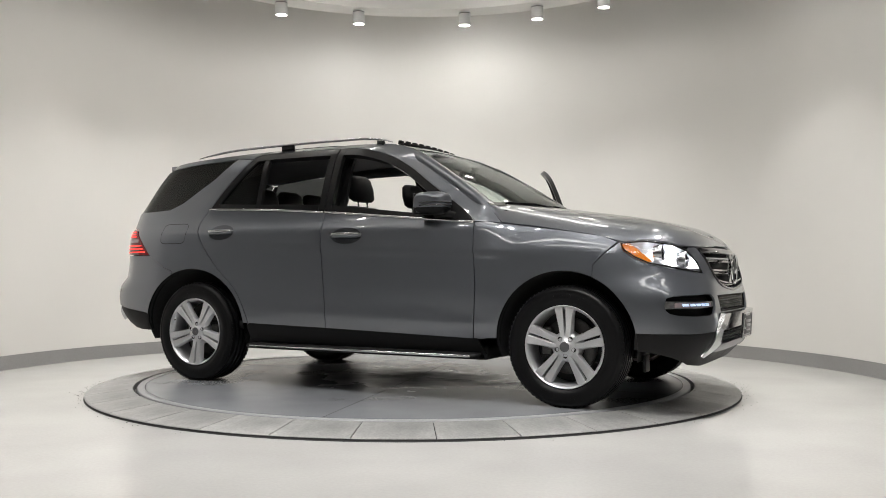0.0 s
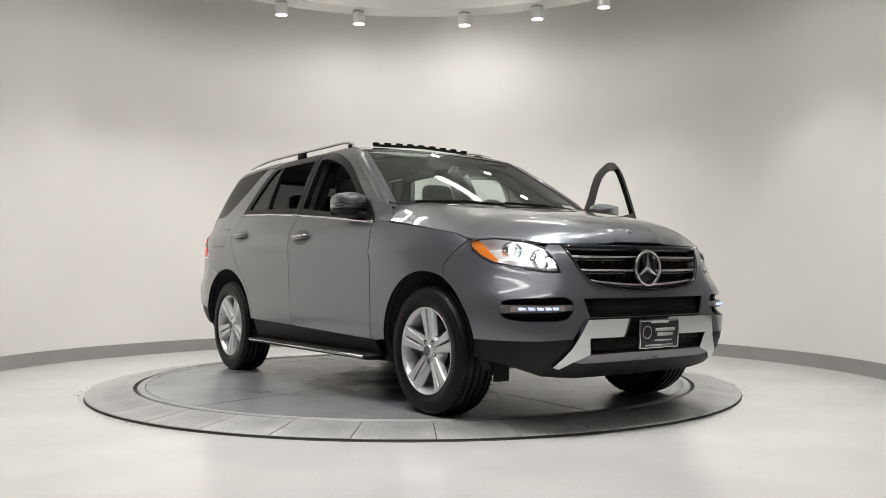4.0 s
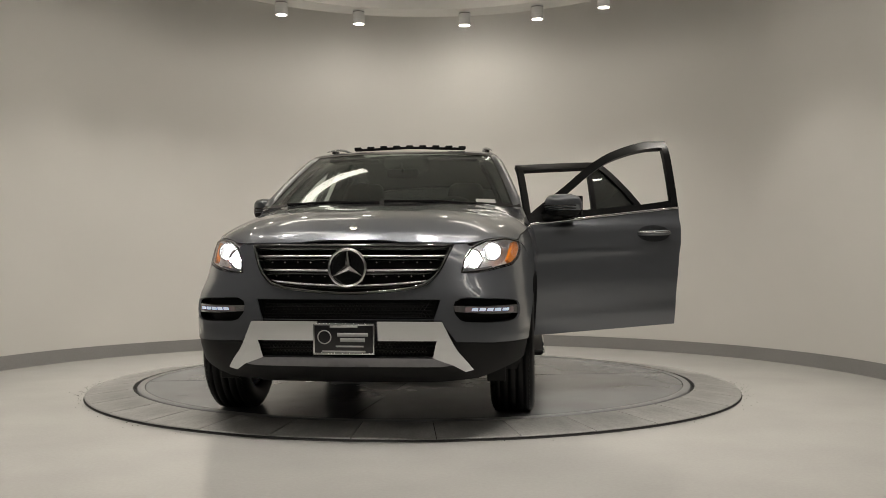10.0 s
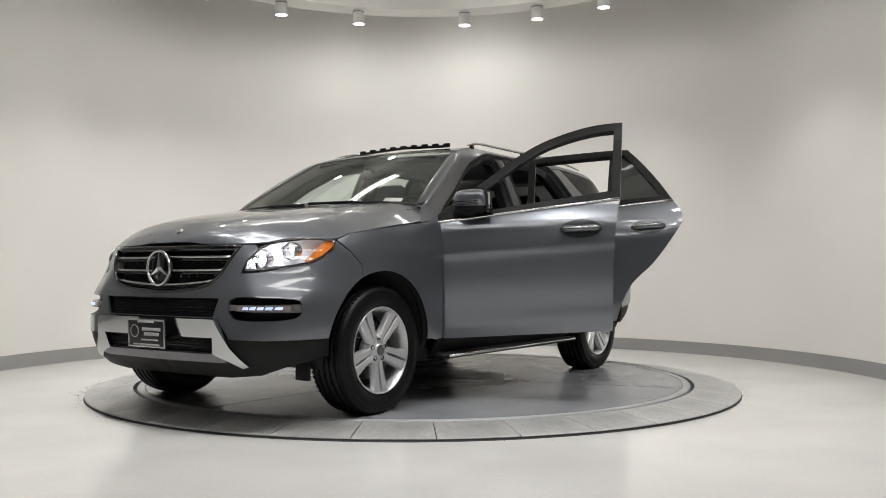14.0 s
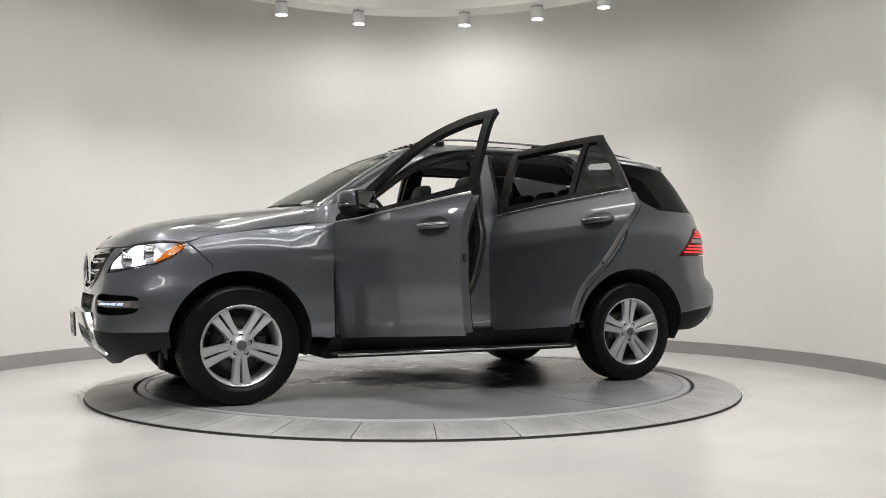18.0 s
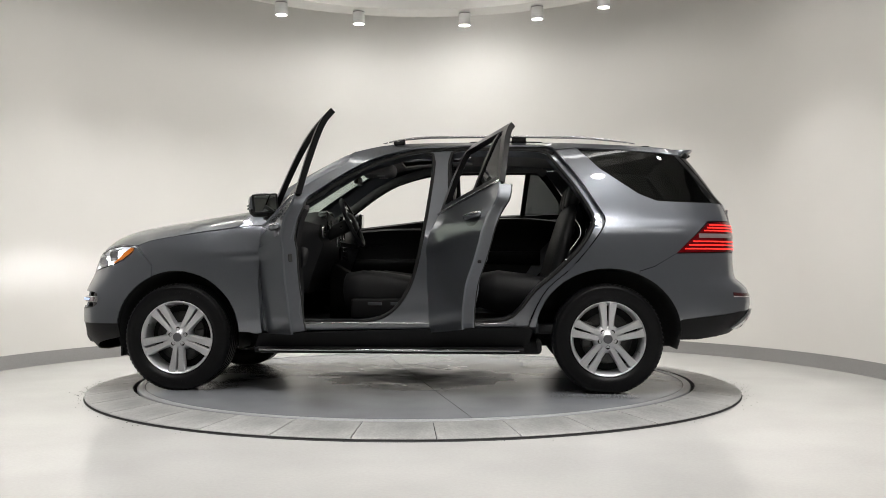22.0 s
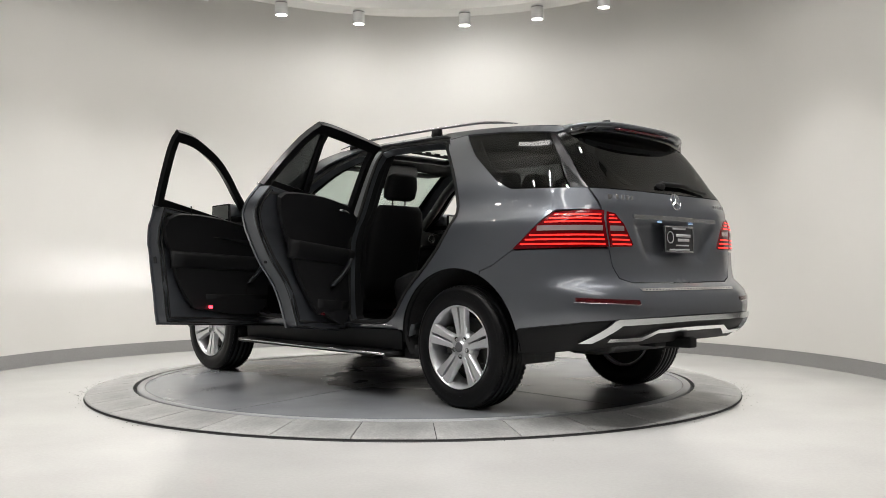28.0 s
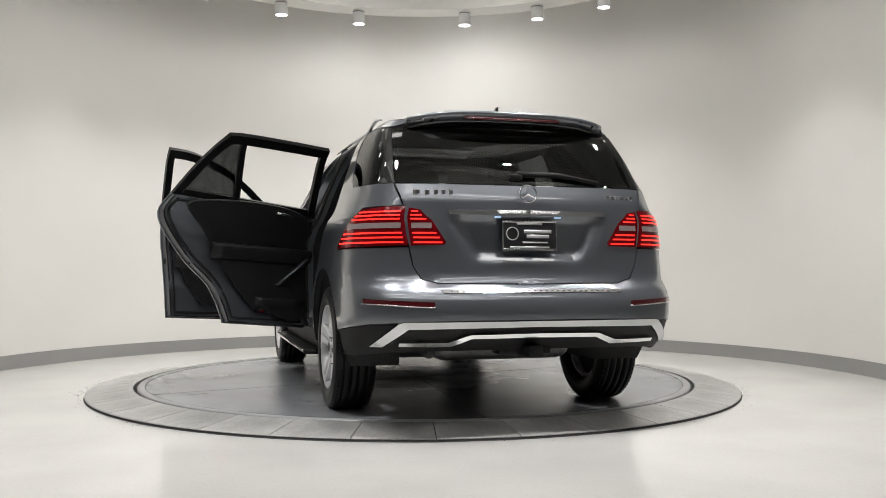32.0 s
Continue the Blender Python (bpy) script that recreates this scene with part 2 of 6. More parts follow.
def add_lathe(bm, profile, n=48, m=None, closed=False, a0=0.0, a1=360.0):
    """Turn (radius, height) pairs about z."""
    full = abs(a1 - a0) > 359.9
    steps = n if full else n + 1
    rings = []
    for k in range(steps):
        a = radians(a0 + (a1 - a0) * k / n)
        row = []
        for r, h in profile:
            v = Vector((r * math.cos(a), r * math.sin(a), h))
            row.append(bm.verts.new(m @ v if m is not None else v))
        rings.append(row)
    cnt = len(profile)
    for k in range(n if full else n):
        A, B = rings[k], rings[(k + 1) % steps]
        for j in range(cnt if closed else cnt - 1):
            q = [A[j], B[j], B[(j + 1) % cnt], A[(j + 1) % cnt]]
            try:
                bm.faces.new(q)
            except ValueError:
                pass
    return bm


def lathe(profile, n=48, m=None, closed=False, a0=0.0, a1=360.0):
    return add_lathe(bmesh.new(), profile, n, m, closed, a0, a1)


def add_tube(bm, pts, r, n=8, cap=True, sx=1.0):
    """A round bar along a line of points; r a number or a list."""
    pts = [Vector(p) for p in pts]
    rings = []
    for i, p in enumerate(pts):
        d = (pts[min(i + 1, len(pts) - 1)] - pts[max(i - 1, 0)]).normalized()
        up = Vector((0, 0, 1)) if abs(d.z) < 0.95 else Vector((1, 0, 0))
        s = d.cross(up).normalized()
        u = s.cross(d).normalized()
        rr = r[i] if isinstance(r, (list, tuple)) else r
        rings.append([bm.verts.new(p + (s * math.cos(2 * math.pi * k / n) * sx + u * math.sin(2 * math.pi * k / n)) * rr) for k in range(n)])
    for A, B in zip(rings, rings[1:]):
        for k in range(n):
            bm.faces.new((A[k], A[(k + 1) % n], B[(k + 1) % n], B[k]))
    if cap:
        bm.faces.new(rings[0][::-1])
        bm.faces.new(rings[-1])
    return bm


def tube(pts, r, n=8, cap=True, sx=1.0):
    return add_tube(bmesh.new(), pts, r, n, cap, sx)


def loft(sections, cap=True, closed=True):
    """Skin through sections of equal length."""
    bm = bmesh.new()
    rings = [[bm.verts.new(p) for p in s] for s in sections]
    n = len(rings[0])
    for A, B in zip(rings, rings[1:]):
        for k in range(n if closed else n - 1):
            bm.faces.new((A[k], A[(k + 1) % n], B[(k + 1) % n], B[k]))
    if cap and closed:
        bm.faces.new(rings[0][::-1])
        bm.faces.new(rings[-1])
    bmesh.ops.recalc_face_normals(bm, faces=bm.faces)
    return bm


def lerp(x, xs, ys):
    return float(np.interp(x, xs, ys))


def smooth_lerp(x, xs, ys):
    """Monotone-ish cubic through the knots."""
    if x <= xs[0]:
        return ys[0]
    if x >= xs[-1]:
        return ys[-1]
    i = 0
    while xs[i + 1] < x:
        i += 1

    def slope(k):
        if k == 0:
            return (ys[1] - ys[0]) / (xs[1] - xs[0])
        if k == len(xs) - 1:
            return (ys[-1] - ys[-2]) / (xs[-1] - xs[-2])
        a, b = (ys[k] - ys[k - 1]) / (xs[k] - xs[k - 1]), (ys[k + 1] - ys[k]) / (xs[k + 1] - xs[k])
        return 0.0 if a * b <= 0 else 2 * a * b / (a + b)
    h = xs[i + 1] - xs[i]
    t = (x - xs[i]) / h
    return ((2 * t**3 - 3 * t**2 + 1) * ys[i] + (t**3 - 2 * t**2 + t) * h * slope(i)
            + (-2 * t**3 + 3 * t**2) * ys[i + 1] + (t**3 - t**2) * h * slope(i + 1))


def curve2(pts, step=0.05, closed=False):
    """A smooth line through 2D points (Catmull-Rom), in short steps."""
    p = [Vector((*q, 0)) for q in pts]
    n = len(p)
    out = []
    for i in range(n if closed else n - 1):
        a, b, c, d = (p[(i - 1) % n], p[i], p[(i + 1) % n], p[(i + 2) % n]) if closed else (p[max(i - 1, 0)], p[i], p[i + 1], p[min(i + 2, n - 1)])
        k = max(2, int((c - b).length / step))
        for j in range(k):
            t = j / k
            v = 0.5 * ((2 * b) + (c - a) * t + (2 * a - 5 * b + 4 * c - d) * t * t + (3 * b - a - 3 * c + d) * t**3)
            out.append((v.x, v.y))
    if not closed:
        out.append(tuple(pts[-1]))
    return out


def dense(poly, step):
    out = []
    for i, a in enumerate(poly):
        b = poly[(i + 1) % len(poly)]
        k = max(1, int(math.hypot(b[0] - a[0], b[1] - a[1]) / step))
        out += [(a[0] + (b[0] - a[0]) * j / k, a[1] + (b[1] - a[1]) * j / k) for j in range(k)]
    return out


def inside(p, poly):
    x, y = p
    c = False
    for i, a in enumerate(poly):
        b = poly[i - 1]
        if (a[1] > y) != (b[1] > y) and x < (b[0] - a[0]) * (y - a[1]) / (b[1] - a[1]) + a[0]:
            c = not c
    return c


def inset(poly, d):
    """Move a closed 2D outline inwards by d."""
    n = len(poly)
    area = sum(poly[i - 1][0] * poly[i][1] - poly[i][0] * poly[i - 1][1] for i in range(n))
    sg = 1 if area > 0 else -1
    out = []
    for i in range(n):
        a, b, c = Vector(poly[i - 1]), Vector(poly[i]), Vector(poly[(i + 1) % n])
        e1, e2 = (b - a), (c - b)
        if e1.length < 1e-9 or e2.length < 1e-9:
            out.append(tuple(b))
            continue
        e1, e2 = e1.normalized(), e2.normalized()
        n1, n2 = Vector((-e1.y, e1.x)) * sg, Vector((-e2.y, e2.x)) * sg
        m = n1 + n2
        k = d / max(0.35, (1 + n1.dot(n2)) / 2) / 2
        out.append((b.x + m.x * k, b.y + m.y * k))
    return out


def skin(poly, surf, step=0.06, thick=0.014, holes=(), gap=0.0, roll=0.0, flip=False):
    """A curved sheet: the outline poly (2D), filled with a fine mesh and laid on surf(a, b) -> point, with
    thickness behind it and, with roll, an edge that turns in."""
    from mathutils.geometry import delaunay_2d_cdt
    if gap:
        poly = inset(poly, gap)
    loops = [dense(poly, step)] + [dense(h, step) for h in holes]
    co, ed = [], []
    for lp in loops:
        k = len(co)
        co += [Vector(p) for p in lp]
        ed += [(k + i, k + (i + 1) % len(lp)) for i in range(len(lp))]
    xs, ys = [p[0] for p in poly], [p[1] for p in poly]
    edge = np.array([tuple(v) for v in co])
    nx = int((max(xs) - min(xs)) / step) + 1
    ny = int((max(ys) - min(ys)) / step) + 1
    for i in range(nx + 1):
        for j in range(ny + 1):
            p = (min(xs) + (i + (0.5 if j % 2 else 0)) * step, min(ys) + j * step)
            if inside(p, poly) and not any(inside(p, h) for h in holes):
                if np.min(np.hypot(edge[:, 0] - p[0], edge[:, 1] - p[1])) > step * 0.45:
                    co.append(Vector(p))
    v2, _, f2, *_ = delaunay_2d_cdt(co, ed, [], 0, 1e-6)
    bm = bmesh.new()
    top = [bm.verts.new(surf(v.x, v.y)) for v in v2]
    for f in f2:
        cx, cy = sum(v2[i].x for i in f) / len(f), sum(v2[i].y for i in f) / len(f)
        if inside((cx, cy), poly) and not any(inside((cx, cy), h) for h in holes):
            try:
                bm.faces.new([top[i] for i in f])
            except ValueError:
                pass
    for v in [v for v in bm.verts if not v.link_faces]:
        bm.verts.remove(v)
    bm.normal_update()
    # turn the sheet so that it faces away from the car's middle
    mid, nrm = Vector(), Vector()
    for f in bm.faces:
        mid += f.calc_center_median() * f.calc_area()
        nrm += f.normal * f.calc_area()
    mid /= max(1e-9, sum(f.calc_area() for f in bm.faces))
    ref = Vector((min(1.2, max(-1.4, mid.x)), 0, min(mid.z, 1.0)))
    if nrm.dot(mid - ref) < 0:
        bmesh.ops.reverse_faces(bm, faces=bm.faces)
        bm.normal_update()
    if thick:
        front = list(bm.faces)
        verts = list(bm.verts)
        rim = [e for e in bm.edges if len(e.link_faces) == 1]
        back = {v: bm.verts.new(v.co - v.normal * thick) for v in verts}
        pairs = []
        for e in rim:
            f = e.link_faces[0]
            lo = next(x for x in f.loops if x.edge == e)
            pairs.append((lo.vert, lo.link_loop_next.vert, e))
        for f in front:
            bm.faces.new([back[v] for v in reversed(f.verts)])
        for a, b, e in pairs:
            bm.faces.new((b, a, back[a], back[b]))
            e.smooth = False
        bm.normal_update()
        for e in bm.edges:
            if len(e.link_faces) == 2 and e.calc_face_angle(0) > 0.9:
                e.smooth = False
    return bm


def mirror_bm(bm):
    for v in bm.verts:
        v.co.y = -v.co.y
    bmesh.ops.reverse_faces(bm, faces=bm.faces)
    return bm

# ---------------------------------------------------------------- the room


def arc_wall(r0, r1, z0, z1, a0, a1, n):
    prof = [(r0, z0), (r0, z1), (r1, z1), (r1, z0)]
    bm = lathe(prof, n, None, True, a0, a1)
    bm.verts.ensure_lookup_table()
    bm.faces.new([bm.verts[i] for i in (0, 1, 2, 3)])
    bm.faces.new([bm.verts[len(bm.verts) - 1 - i] for i in (0, 1, 2, 3)])
    bmesh.ops.recalc_face_normals(bm, faces=bm.faces)
    for e in bm.edges:
        if len(e.link_faces) == 2 and e.calc_face_angle(0) > 0.9:
            e.smooth = False
    return bm


ROOM_H = 4.3
tagged(obj("wall_round", arc_wall(ROOM_R, ROOM_R + 0.15, FLOOR - 0.02, ROOM_H, -5, 185, 160), WALLPAINT, smooth=True), "smooth curved warm white wall of the round studio", "wall", kind="structure")
tagged(obj("baseboard", arc_wall(ROOM_R - 0.012, ROOM_R - 0.002, FLOOR, FLOOR + 0.125, -5, 185, 160), BASEMAT, smooth=True), "grey vinyl base strip along the curved wall", "baseboard", kind="structure")
# unseen walls, added to close the room and darken what the car reflects
xw = ROOM_R + 0.2
yw = 0.0
tagged(obj("wall_west", box(-xw - 0.05, (yw - 9.6) / 2, 2.1, 0.15, 9.6 + yw, 4.4), UNSEEN_WALL), "unseen side wall, dark grey to darken the car's reflections", "wall", kind="structure")
tagged(obj("wall_east", box(xw + 0.05, (yw - 9.6) / 2, 2.1, 0.15, 9.6 + yw, 4.4), UNSEEN_WALL), "unseen side wall, dark grey to darken the car's reflections", "wall", kind="structure")
tagged(obj("wall_south", box(0, -9.65, 2.1, 2 * xw + 0.3, 0.15, 4.4), UNSEEN_WALL), "unseen wall behind the viewer, dark grey to darken reflections", "wall", kind="structure")
tagged(obj("ceiling", box(0, -2.8, ROOM_H + 0.05, 8.4, 14.2, 0.1), CEILMAT), "off-white painted ceiling", "ceiling", kind="structure")
tagged(obj("floor", box(0, -2.8, FLOOR - 0.05, 8.4, 14.2, 0.1), FLOORMAT), "polished off-white concrete floor with scuffs", "floor", kind="structure")
# the ring soffit that carries the lamps
tagged(obj("soffit", arc_wall(2.62, 2.90, 3.62, ROOM_H, 0, 360, 128), CEILPAINT, smooth=True), "white ring soffit under the ceiling", "soffit", kind="structure")

for k, (a0, a1) in enumerate(((22, 68), (112, 158), (202, 248), (292, 338))):
    cv = tagged(obj("cove_light", arc_wall(2.10, 2.28, ROOM_H - 0.03, ROOM_H - 0.004, a0, a1, 24), COVE), "long curved white light panel in the ceiling", "ceiling light", "curved light panels")
# straight strip lights over the open side of the studio
for y in (-4.55, -5.75):
    tagged(obj("strip_light", box(0, y, ROOM_H - 0.02, 6.6, 0.18, 0.03, 0.004), COVE), "long straight white light strip in the ceiling", "ceiling light", "straight light strips")
# ramp ring and turning disc
R_OUT, R_IN, R_DISC = 2.374, 2.062, 2.034
tagged(obj("plate_bed", lathe([(R_OUT - 0.01, FLOOR + 0.004), (R_IN + 0.012, -0.004)], 128), GAPMAT), "dark metal bed under the ramp plates", "turntable bed", kind="structure")
tagged(obj("turntable_pit", lathe([(R_IN + 0.010, FLOOR + 0.004), (R_IN + 0.010, -0.03), (R_IN - 0.06, -0.034), (0.01, -0.035)], 128), GAPMAT), "dark bed under the turntable ring", "turntable bed", kind="structure")
ramp = thing("turntable_ring", "ring of worn grey ramp plates round the turntable", "turntable ring", kind="structure")
NPL = 34
pl = bmesh.new()
h = 180.0 / NPL - 0.085
prof = [(R_IN, 0.0), (R_IN + 0.05, -0.004), (R_OUT - 0.008, FLOOR + 0.020), (R_OUT, FLOOR + 0.016), (R_OUT, FLOOR - 0.004), (R_IN, FLOOR - 0.004)]
add_lathe(pl, prof, 4, None, True, -h, h)
pl.verts.ensure_lookup_table()
nprof = len(prof)
pl.faces.new([pl.verts[i] for i in range(nprof)])
pl.faces.new([pl.verts[len(pl.verts) - 1 - i] for i in range(nprof)])
bmesh.ops.recalc_face_normals(pl, faces=pl.faces)
first = part("ramp_plate", pl, PLATEMAT, ramp, "", False)
first.matrix_basis = pose(0, 0, 0, 0, 0, -87.5 + 180.0 / NPL)
for k in range(1, NPL):
    o = new("ramp_plate", first.data)
    o.parent = ramp
    o.matrix_basis = pose(0, 0, 0, 0, 0, -87.5 + 180.0 / NPL + 360.0 / NPL * k)

# dark edge; its foot on the floor is a drawn gap shadow
part("ring_edge", lathe([(R_OUT + 0.0015, FLOOR + 0.013), (R_OUT + 0.003, FLOOR + 0.001), (R_OUT + 0.006, FLOOR + 0.0008)], 160), GAPMAT, ramp, "dark dirty outer edge of the ring, with a gap shadow drawn on the floor")
disc = thing("turntable_disc", "round grey coated turntable with tyre marks and a dark oil stain", "turntable")
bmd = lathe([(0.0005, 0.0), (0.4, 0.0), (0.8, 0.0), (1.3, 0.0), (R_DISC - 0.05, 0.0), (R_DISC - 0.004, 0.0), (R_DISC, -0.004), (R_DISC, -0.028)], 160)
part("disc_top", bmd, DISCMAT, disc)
part("edge_groove", lathe([(R_DISC - 0.056, 0.0012), (R_DISC - 0.050, 0.0012)], 160), GAPMAT, disc)
part("edge_band", lathe([(R_DISC - 0.049, 0.0015), (R_DISC - 0.003, 0.0015), (R_DISC + 0.001, -0.004), (R_DISC + 0.001, -0.02)], 160), BANDMAT, disc, "worn grey band along the rim")

for t in (14.3, 87.0):
    part("disc_seam", box(0, 0, 0.0006, 2 * R_DISC - 0.12, 0.004, 0.001, 0, pose(0, 0, 0, 0, 0, t)), GAPMAT, disc, "thin dark seam across the turntable")
# lamps
ONE = None
for i, a in enumerate(LAMPS):
    if ONE is None:
        ONE = thing("track_lamp", "white cylindrical ceiling spot lamp, lit", "spot lamp", "spot lamps on the ring")
        part("can", lathe([(0.001, 0.20), (0.052, 0.20), (0.062, 0.19), (0.062, 0.135), (0.058, 0.131), (0.062, 0.127), (0.064, 0.005), (0.060, 0.0), (0.056, 0.004), (0.056, 0.02)], 32), CANMAT, ONE)
        part("band", lathe([(0.0622, 0.134), (0.0622, 0.127)], 32), GAPMAT, ONE, "dark joint band")
        part("lamp_face", lathe([(0.001, 0.012), (0.056, 0.012)], 32), CANGLOW, ONE, "bright glowing lamp face")
        part("stem", lathe([(0.018, 0.20), (0.018, 0.30)], 16), CANMAT, ONE)
        part("yoke", box(0, 0, 0.245, 0.05, 0.03, 0.05, 0.006), CANMAT, ONE)
        ob = ONE
        ob.matrix_basis = pose(LAMP_R * math.cos(radians(a)), LAMP_R * math.sin(radians(a)), LAMP_Z, 0, 0, a)
    else:
        copy_thing(ONE, pose(LAMP_R * math.cos(radians(a)), LAMP_R * math.sin(radians(a)), LAMP_Z, 0, 0, a))

# crumbs of dirt on the floor round the ring
rng = random.Random(11)
bm = bmesh.new()
for k in range(240):
    r = R_OUT + 0.008 + abs(rng.gauss(0, 0.045))
    t = radians(rng.choice((rng.gauss(184, 9), rng.gauss(-6, 9), rng.uniform(0, 360))))
    s = rng.uniform(0.0012, 0.004)
    add_box(bm, 0, 0, 0, s * rng.uniform(0.8, 2.2), s, 0.002, 0, Matrix.Translation((r * math.cos(t), r * math.sin(t), FLOOR + 0.001)) @ pose(0, 0, 0, 0, 0, rng.uniform(0, 180)))
tagged(obj("floor_dirt", bm, GAPMAT), "dark crumbs of dirt scattered beside the turntable ring", "dirt", kind="stuff")

# ---------------------------------------------------------------- the car's surfaces (x forward, y left, z up)
ZS = [0.18, 0.30, 0.40, 0.55, 0.75, 0.92, 1.04, 1.095, 1.14, 1.22, 1.30, 1.50, 1.62, 1.70, 1.74, 1.78]
YS = [0.85, 0.912, 0.942, 0.957, 0.963, 0.958, 0.946, 0.935, 0.906, 0.868, 0.838, 0.755, 0.695, 0.620, 0.50, 0.2]
FX, RX = 0.9, -1.2


def half(z):
    return smooth_lerp(z, ZS, YS)


def nose(z):
    return smooth_lerp(z, [0.20, 0.28, 0.36, 0.47, 0.58, 0.70, 0.85, 0.95, 1.00, 1.10], [2.11, 2.20, 2.258, 2.282, 2.278, 2.264, 2.240, 2.204, 2.155, 2.03])


def tail(z):
    return smooth_lerp(z, [0.28, 0.36, 0.44, 0.52, 0.60, 0.68, 0.72, 0.765, 0.85, 1.00, 1.15, 1.27, 1.30, 1.45, 1.62, 1.70],
                       [-2.20, -2.30, -2.415, -2.470, -2.485, -2.470, -2.440, -2.384, -2.370, -2.366, -2.354, -2.312, -2.282, -2.175, -2.045, -1.96])


def nf(z):
    return smooth_lerp(z, [0.3, 0.62, 0.80, 1.0], [5.1, 5.1, 3.8, 3.3])


def nr(z):
    return smooth_lerp(z, [0.3, 0.70, 0.95, 1.15, 1.29, 1.6], [5.6, 5.6, 5.5, 5.6, 6.4, 8.5])


def side_y(x, z):
    w = half(z)
    if x > 0.9:
        w -= 0.85 * max(0.0, z - 0.90) ** 2 * lerp(x, [0.9, 1.15, 1.75, 1.95], [0, 1, 1, 0])
    if x > FX:
        q = min(1.0, (x - FX) / (nose(z) - FX))
        return w * max(0.0, 1 - q ** nf(z)) ** (1 / nf(z))
    if x < RX:
        q = min(1.0, (x - RX) / (tail(z) - RX))
        return w * max(0.0, 1 - q ** nr(z)) ** (1 / nr(z))
    return w


def crease(x, z):
    """The shoulder line along the flanks and the hollow above the sills."""
    zl = lerp(x, [-2.0, -1.0, 0.9, 1.8], [1.02, 1.00, 0.93, 0.90])
    k = lerp(x, [-1.5, -1.1, 1.0, 1.45], [0, 1, 1, 0])
    zw = lerp(x, [-1.0, 0.9], [0.62, 0.53])
    low = math.exp(-((z - zw) / 0.13) ** 2) * lerp(abs(x), [0.9, 1.2], [1, 0])
    d = z - zl
    ridge = math.exp(-d / 0.085) if d > 0 else math.exp(d / 0.032)
    edge = math.exp(-abs(z - zw + 0.055) / 0.035) * lerp(abs(x), [0.9, 1.2], [1, 0])
    return k * 0.015 * ridge - 0.005 * low + 0.004 * edge


def S_side(x, z, off=0.0):
    return Vector((x, side_y(x, z) + crease(x, z) + off, z))


def front_a(y, z):
    w, n = half(z), nf(z)
    q = min(0.9999, abs(y) / w)
    return math.copysign(math.atan2(q, (1 - q**n) ** (1 / n)), y)


def S_front(a, z, off=0.0):
    n = nf(z)
    r = (abs(math.cos(a)) ** n + abs(math.sin(a)) ** n) ** (-1 / n)
    return Vector((FX + (nose(z) - FX + off) * r * math.cos(a), (half(z) + off) * r * math.sin(a), z))


def rear_a(y, z):
    w, n = half(z), nr(z)
    q = min(0.9999, abs(y) / w)
    return math.copysign(math.atan2(q, (1 - q**n) ** (1 / n)), y)


def S_rear(a, z, off=0.0):
    n = nr(z)
    r = (abs(math.cos(a)) ** n + abs(math.sin(a)) ** n) ** (-1 / n)
    return Vector((RX + (tail(z) - RX - off) * r * math.cos(a), (half(z) + off) * r * math.sin(a), z))


def a_of_x(x, z, rear=False):
    y = side_y(x, z)
    return (rear_a if rear else front_a)(y, z)


def fyz(pts):
    return [(front_a(y, z), z) for y, z in pts]


def ryz(pts):
    return [(rear_a(y, z), z) for y, z in pts]


def zt(x):
    return smooth_lerp(x, [-2.0, -1.6, -1.2, -0.6, -0.1, 0.1, 0.27], [1.655, 1.69, 1.715, 1.735, 1.725, 1.70, 1.655])


def roof_c(x):
    return smooth_lerp(x, [-2.10, -1.9, -1.4, -0.8, -0.3, 0.0, 0.22], [1.688, 1.700, 1.735, 1.757, 1.750, 1.728, 1.692])


def S_roof(x, y, off=0.0):
    ye = max(0.3, side_y(max(x, -1.98), zt(x)))
    q = min(1.0, abs(y) / ye)
    c = roof_c(x)
    return Vector((x, y, c - (c - zt(x)) * q**3 + off))


def hood_c(x):
    return smooth_lerp(x, [0.90, 1.2, 1.5, 1.8, 2.0, 2.08, 2.15, 2.19, 2.21], [1.272, 1.232, 1.194, 1.150, 1.102, 1.066, 1.024, 0.985, 0.958])


def seam_z(x):
    return smooth_lerp(x, [0.95, 1.05, 1.25, 1.5, 1.68, 1.78, 1.90, 2.0, 2.08, 2.15, 2.21], [1.20, 1.105, 1.083, 1.050, 1.020, 0.990, 0.998, 0.988, 0.966, 0.958, 0.957])


def hood_ye(x):
    return max(0.02, side_y(min(x, 2.205), seam_z(x)))


def S_hood(x, y, off=0.0):
    q = min(1.0, abs(y) / hood_ye(x))
    c = hood_c(x)
    d = c - seam_z(x)
    bulge = 0.008 * math.exp(-((abs(y) - 0.36) / 0.07) ** 2) * lerp(x, [1.0, 1.3, 2.0, 2.1], [1, 1, 0.3, 0])
    return Vector((x, y, c - d * (0.82 * q ** lerp(x, [1.0, 1.5], [7.0, 4.5]) + 0.18 * q * q * lerp(x, [1.0, 1.5], [0.5, 1.0])) + bulge * (1 - q) + off))


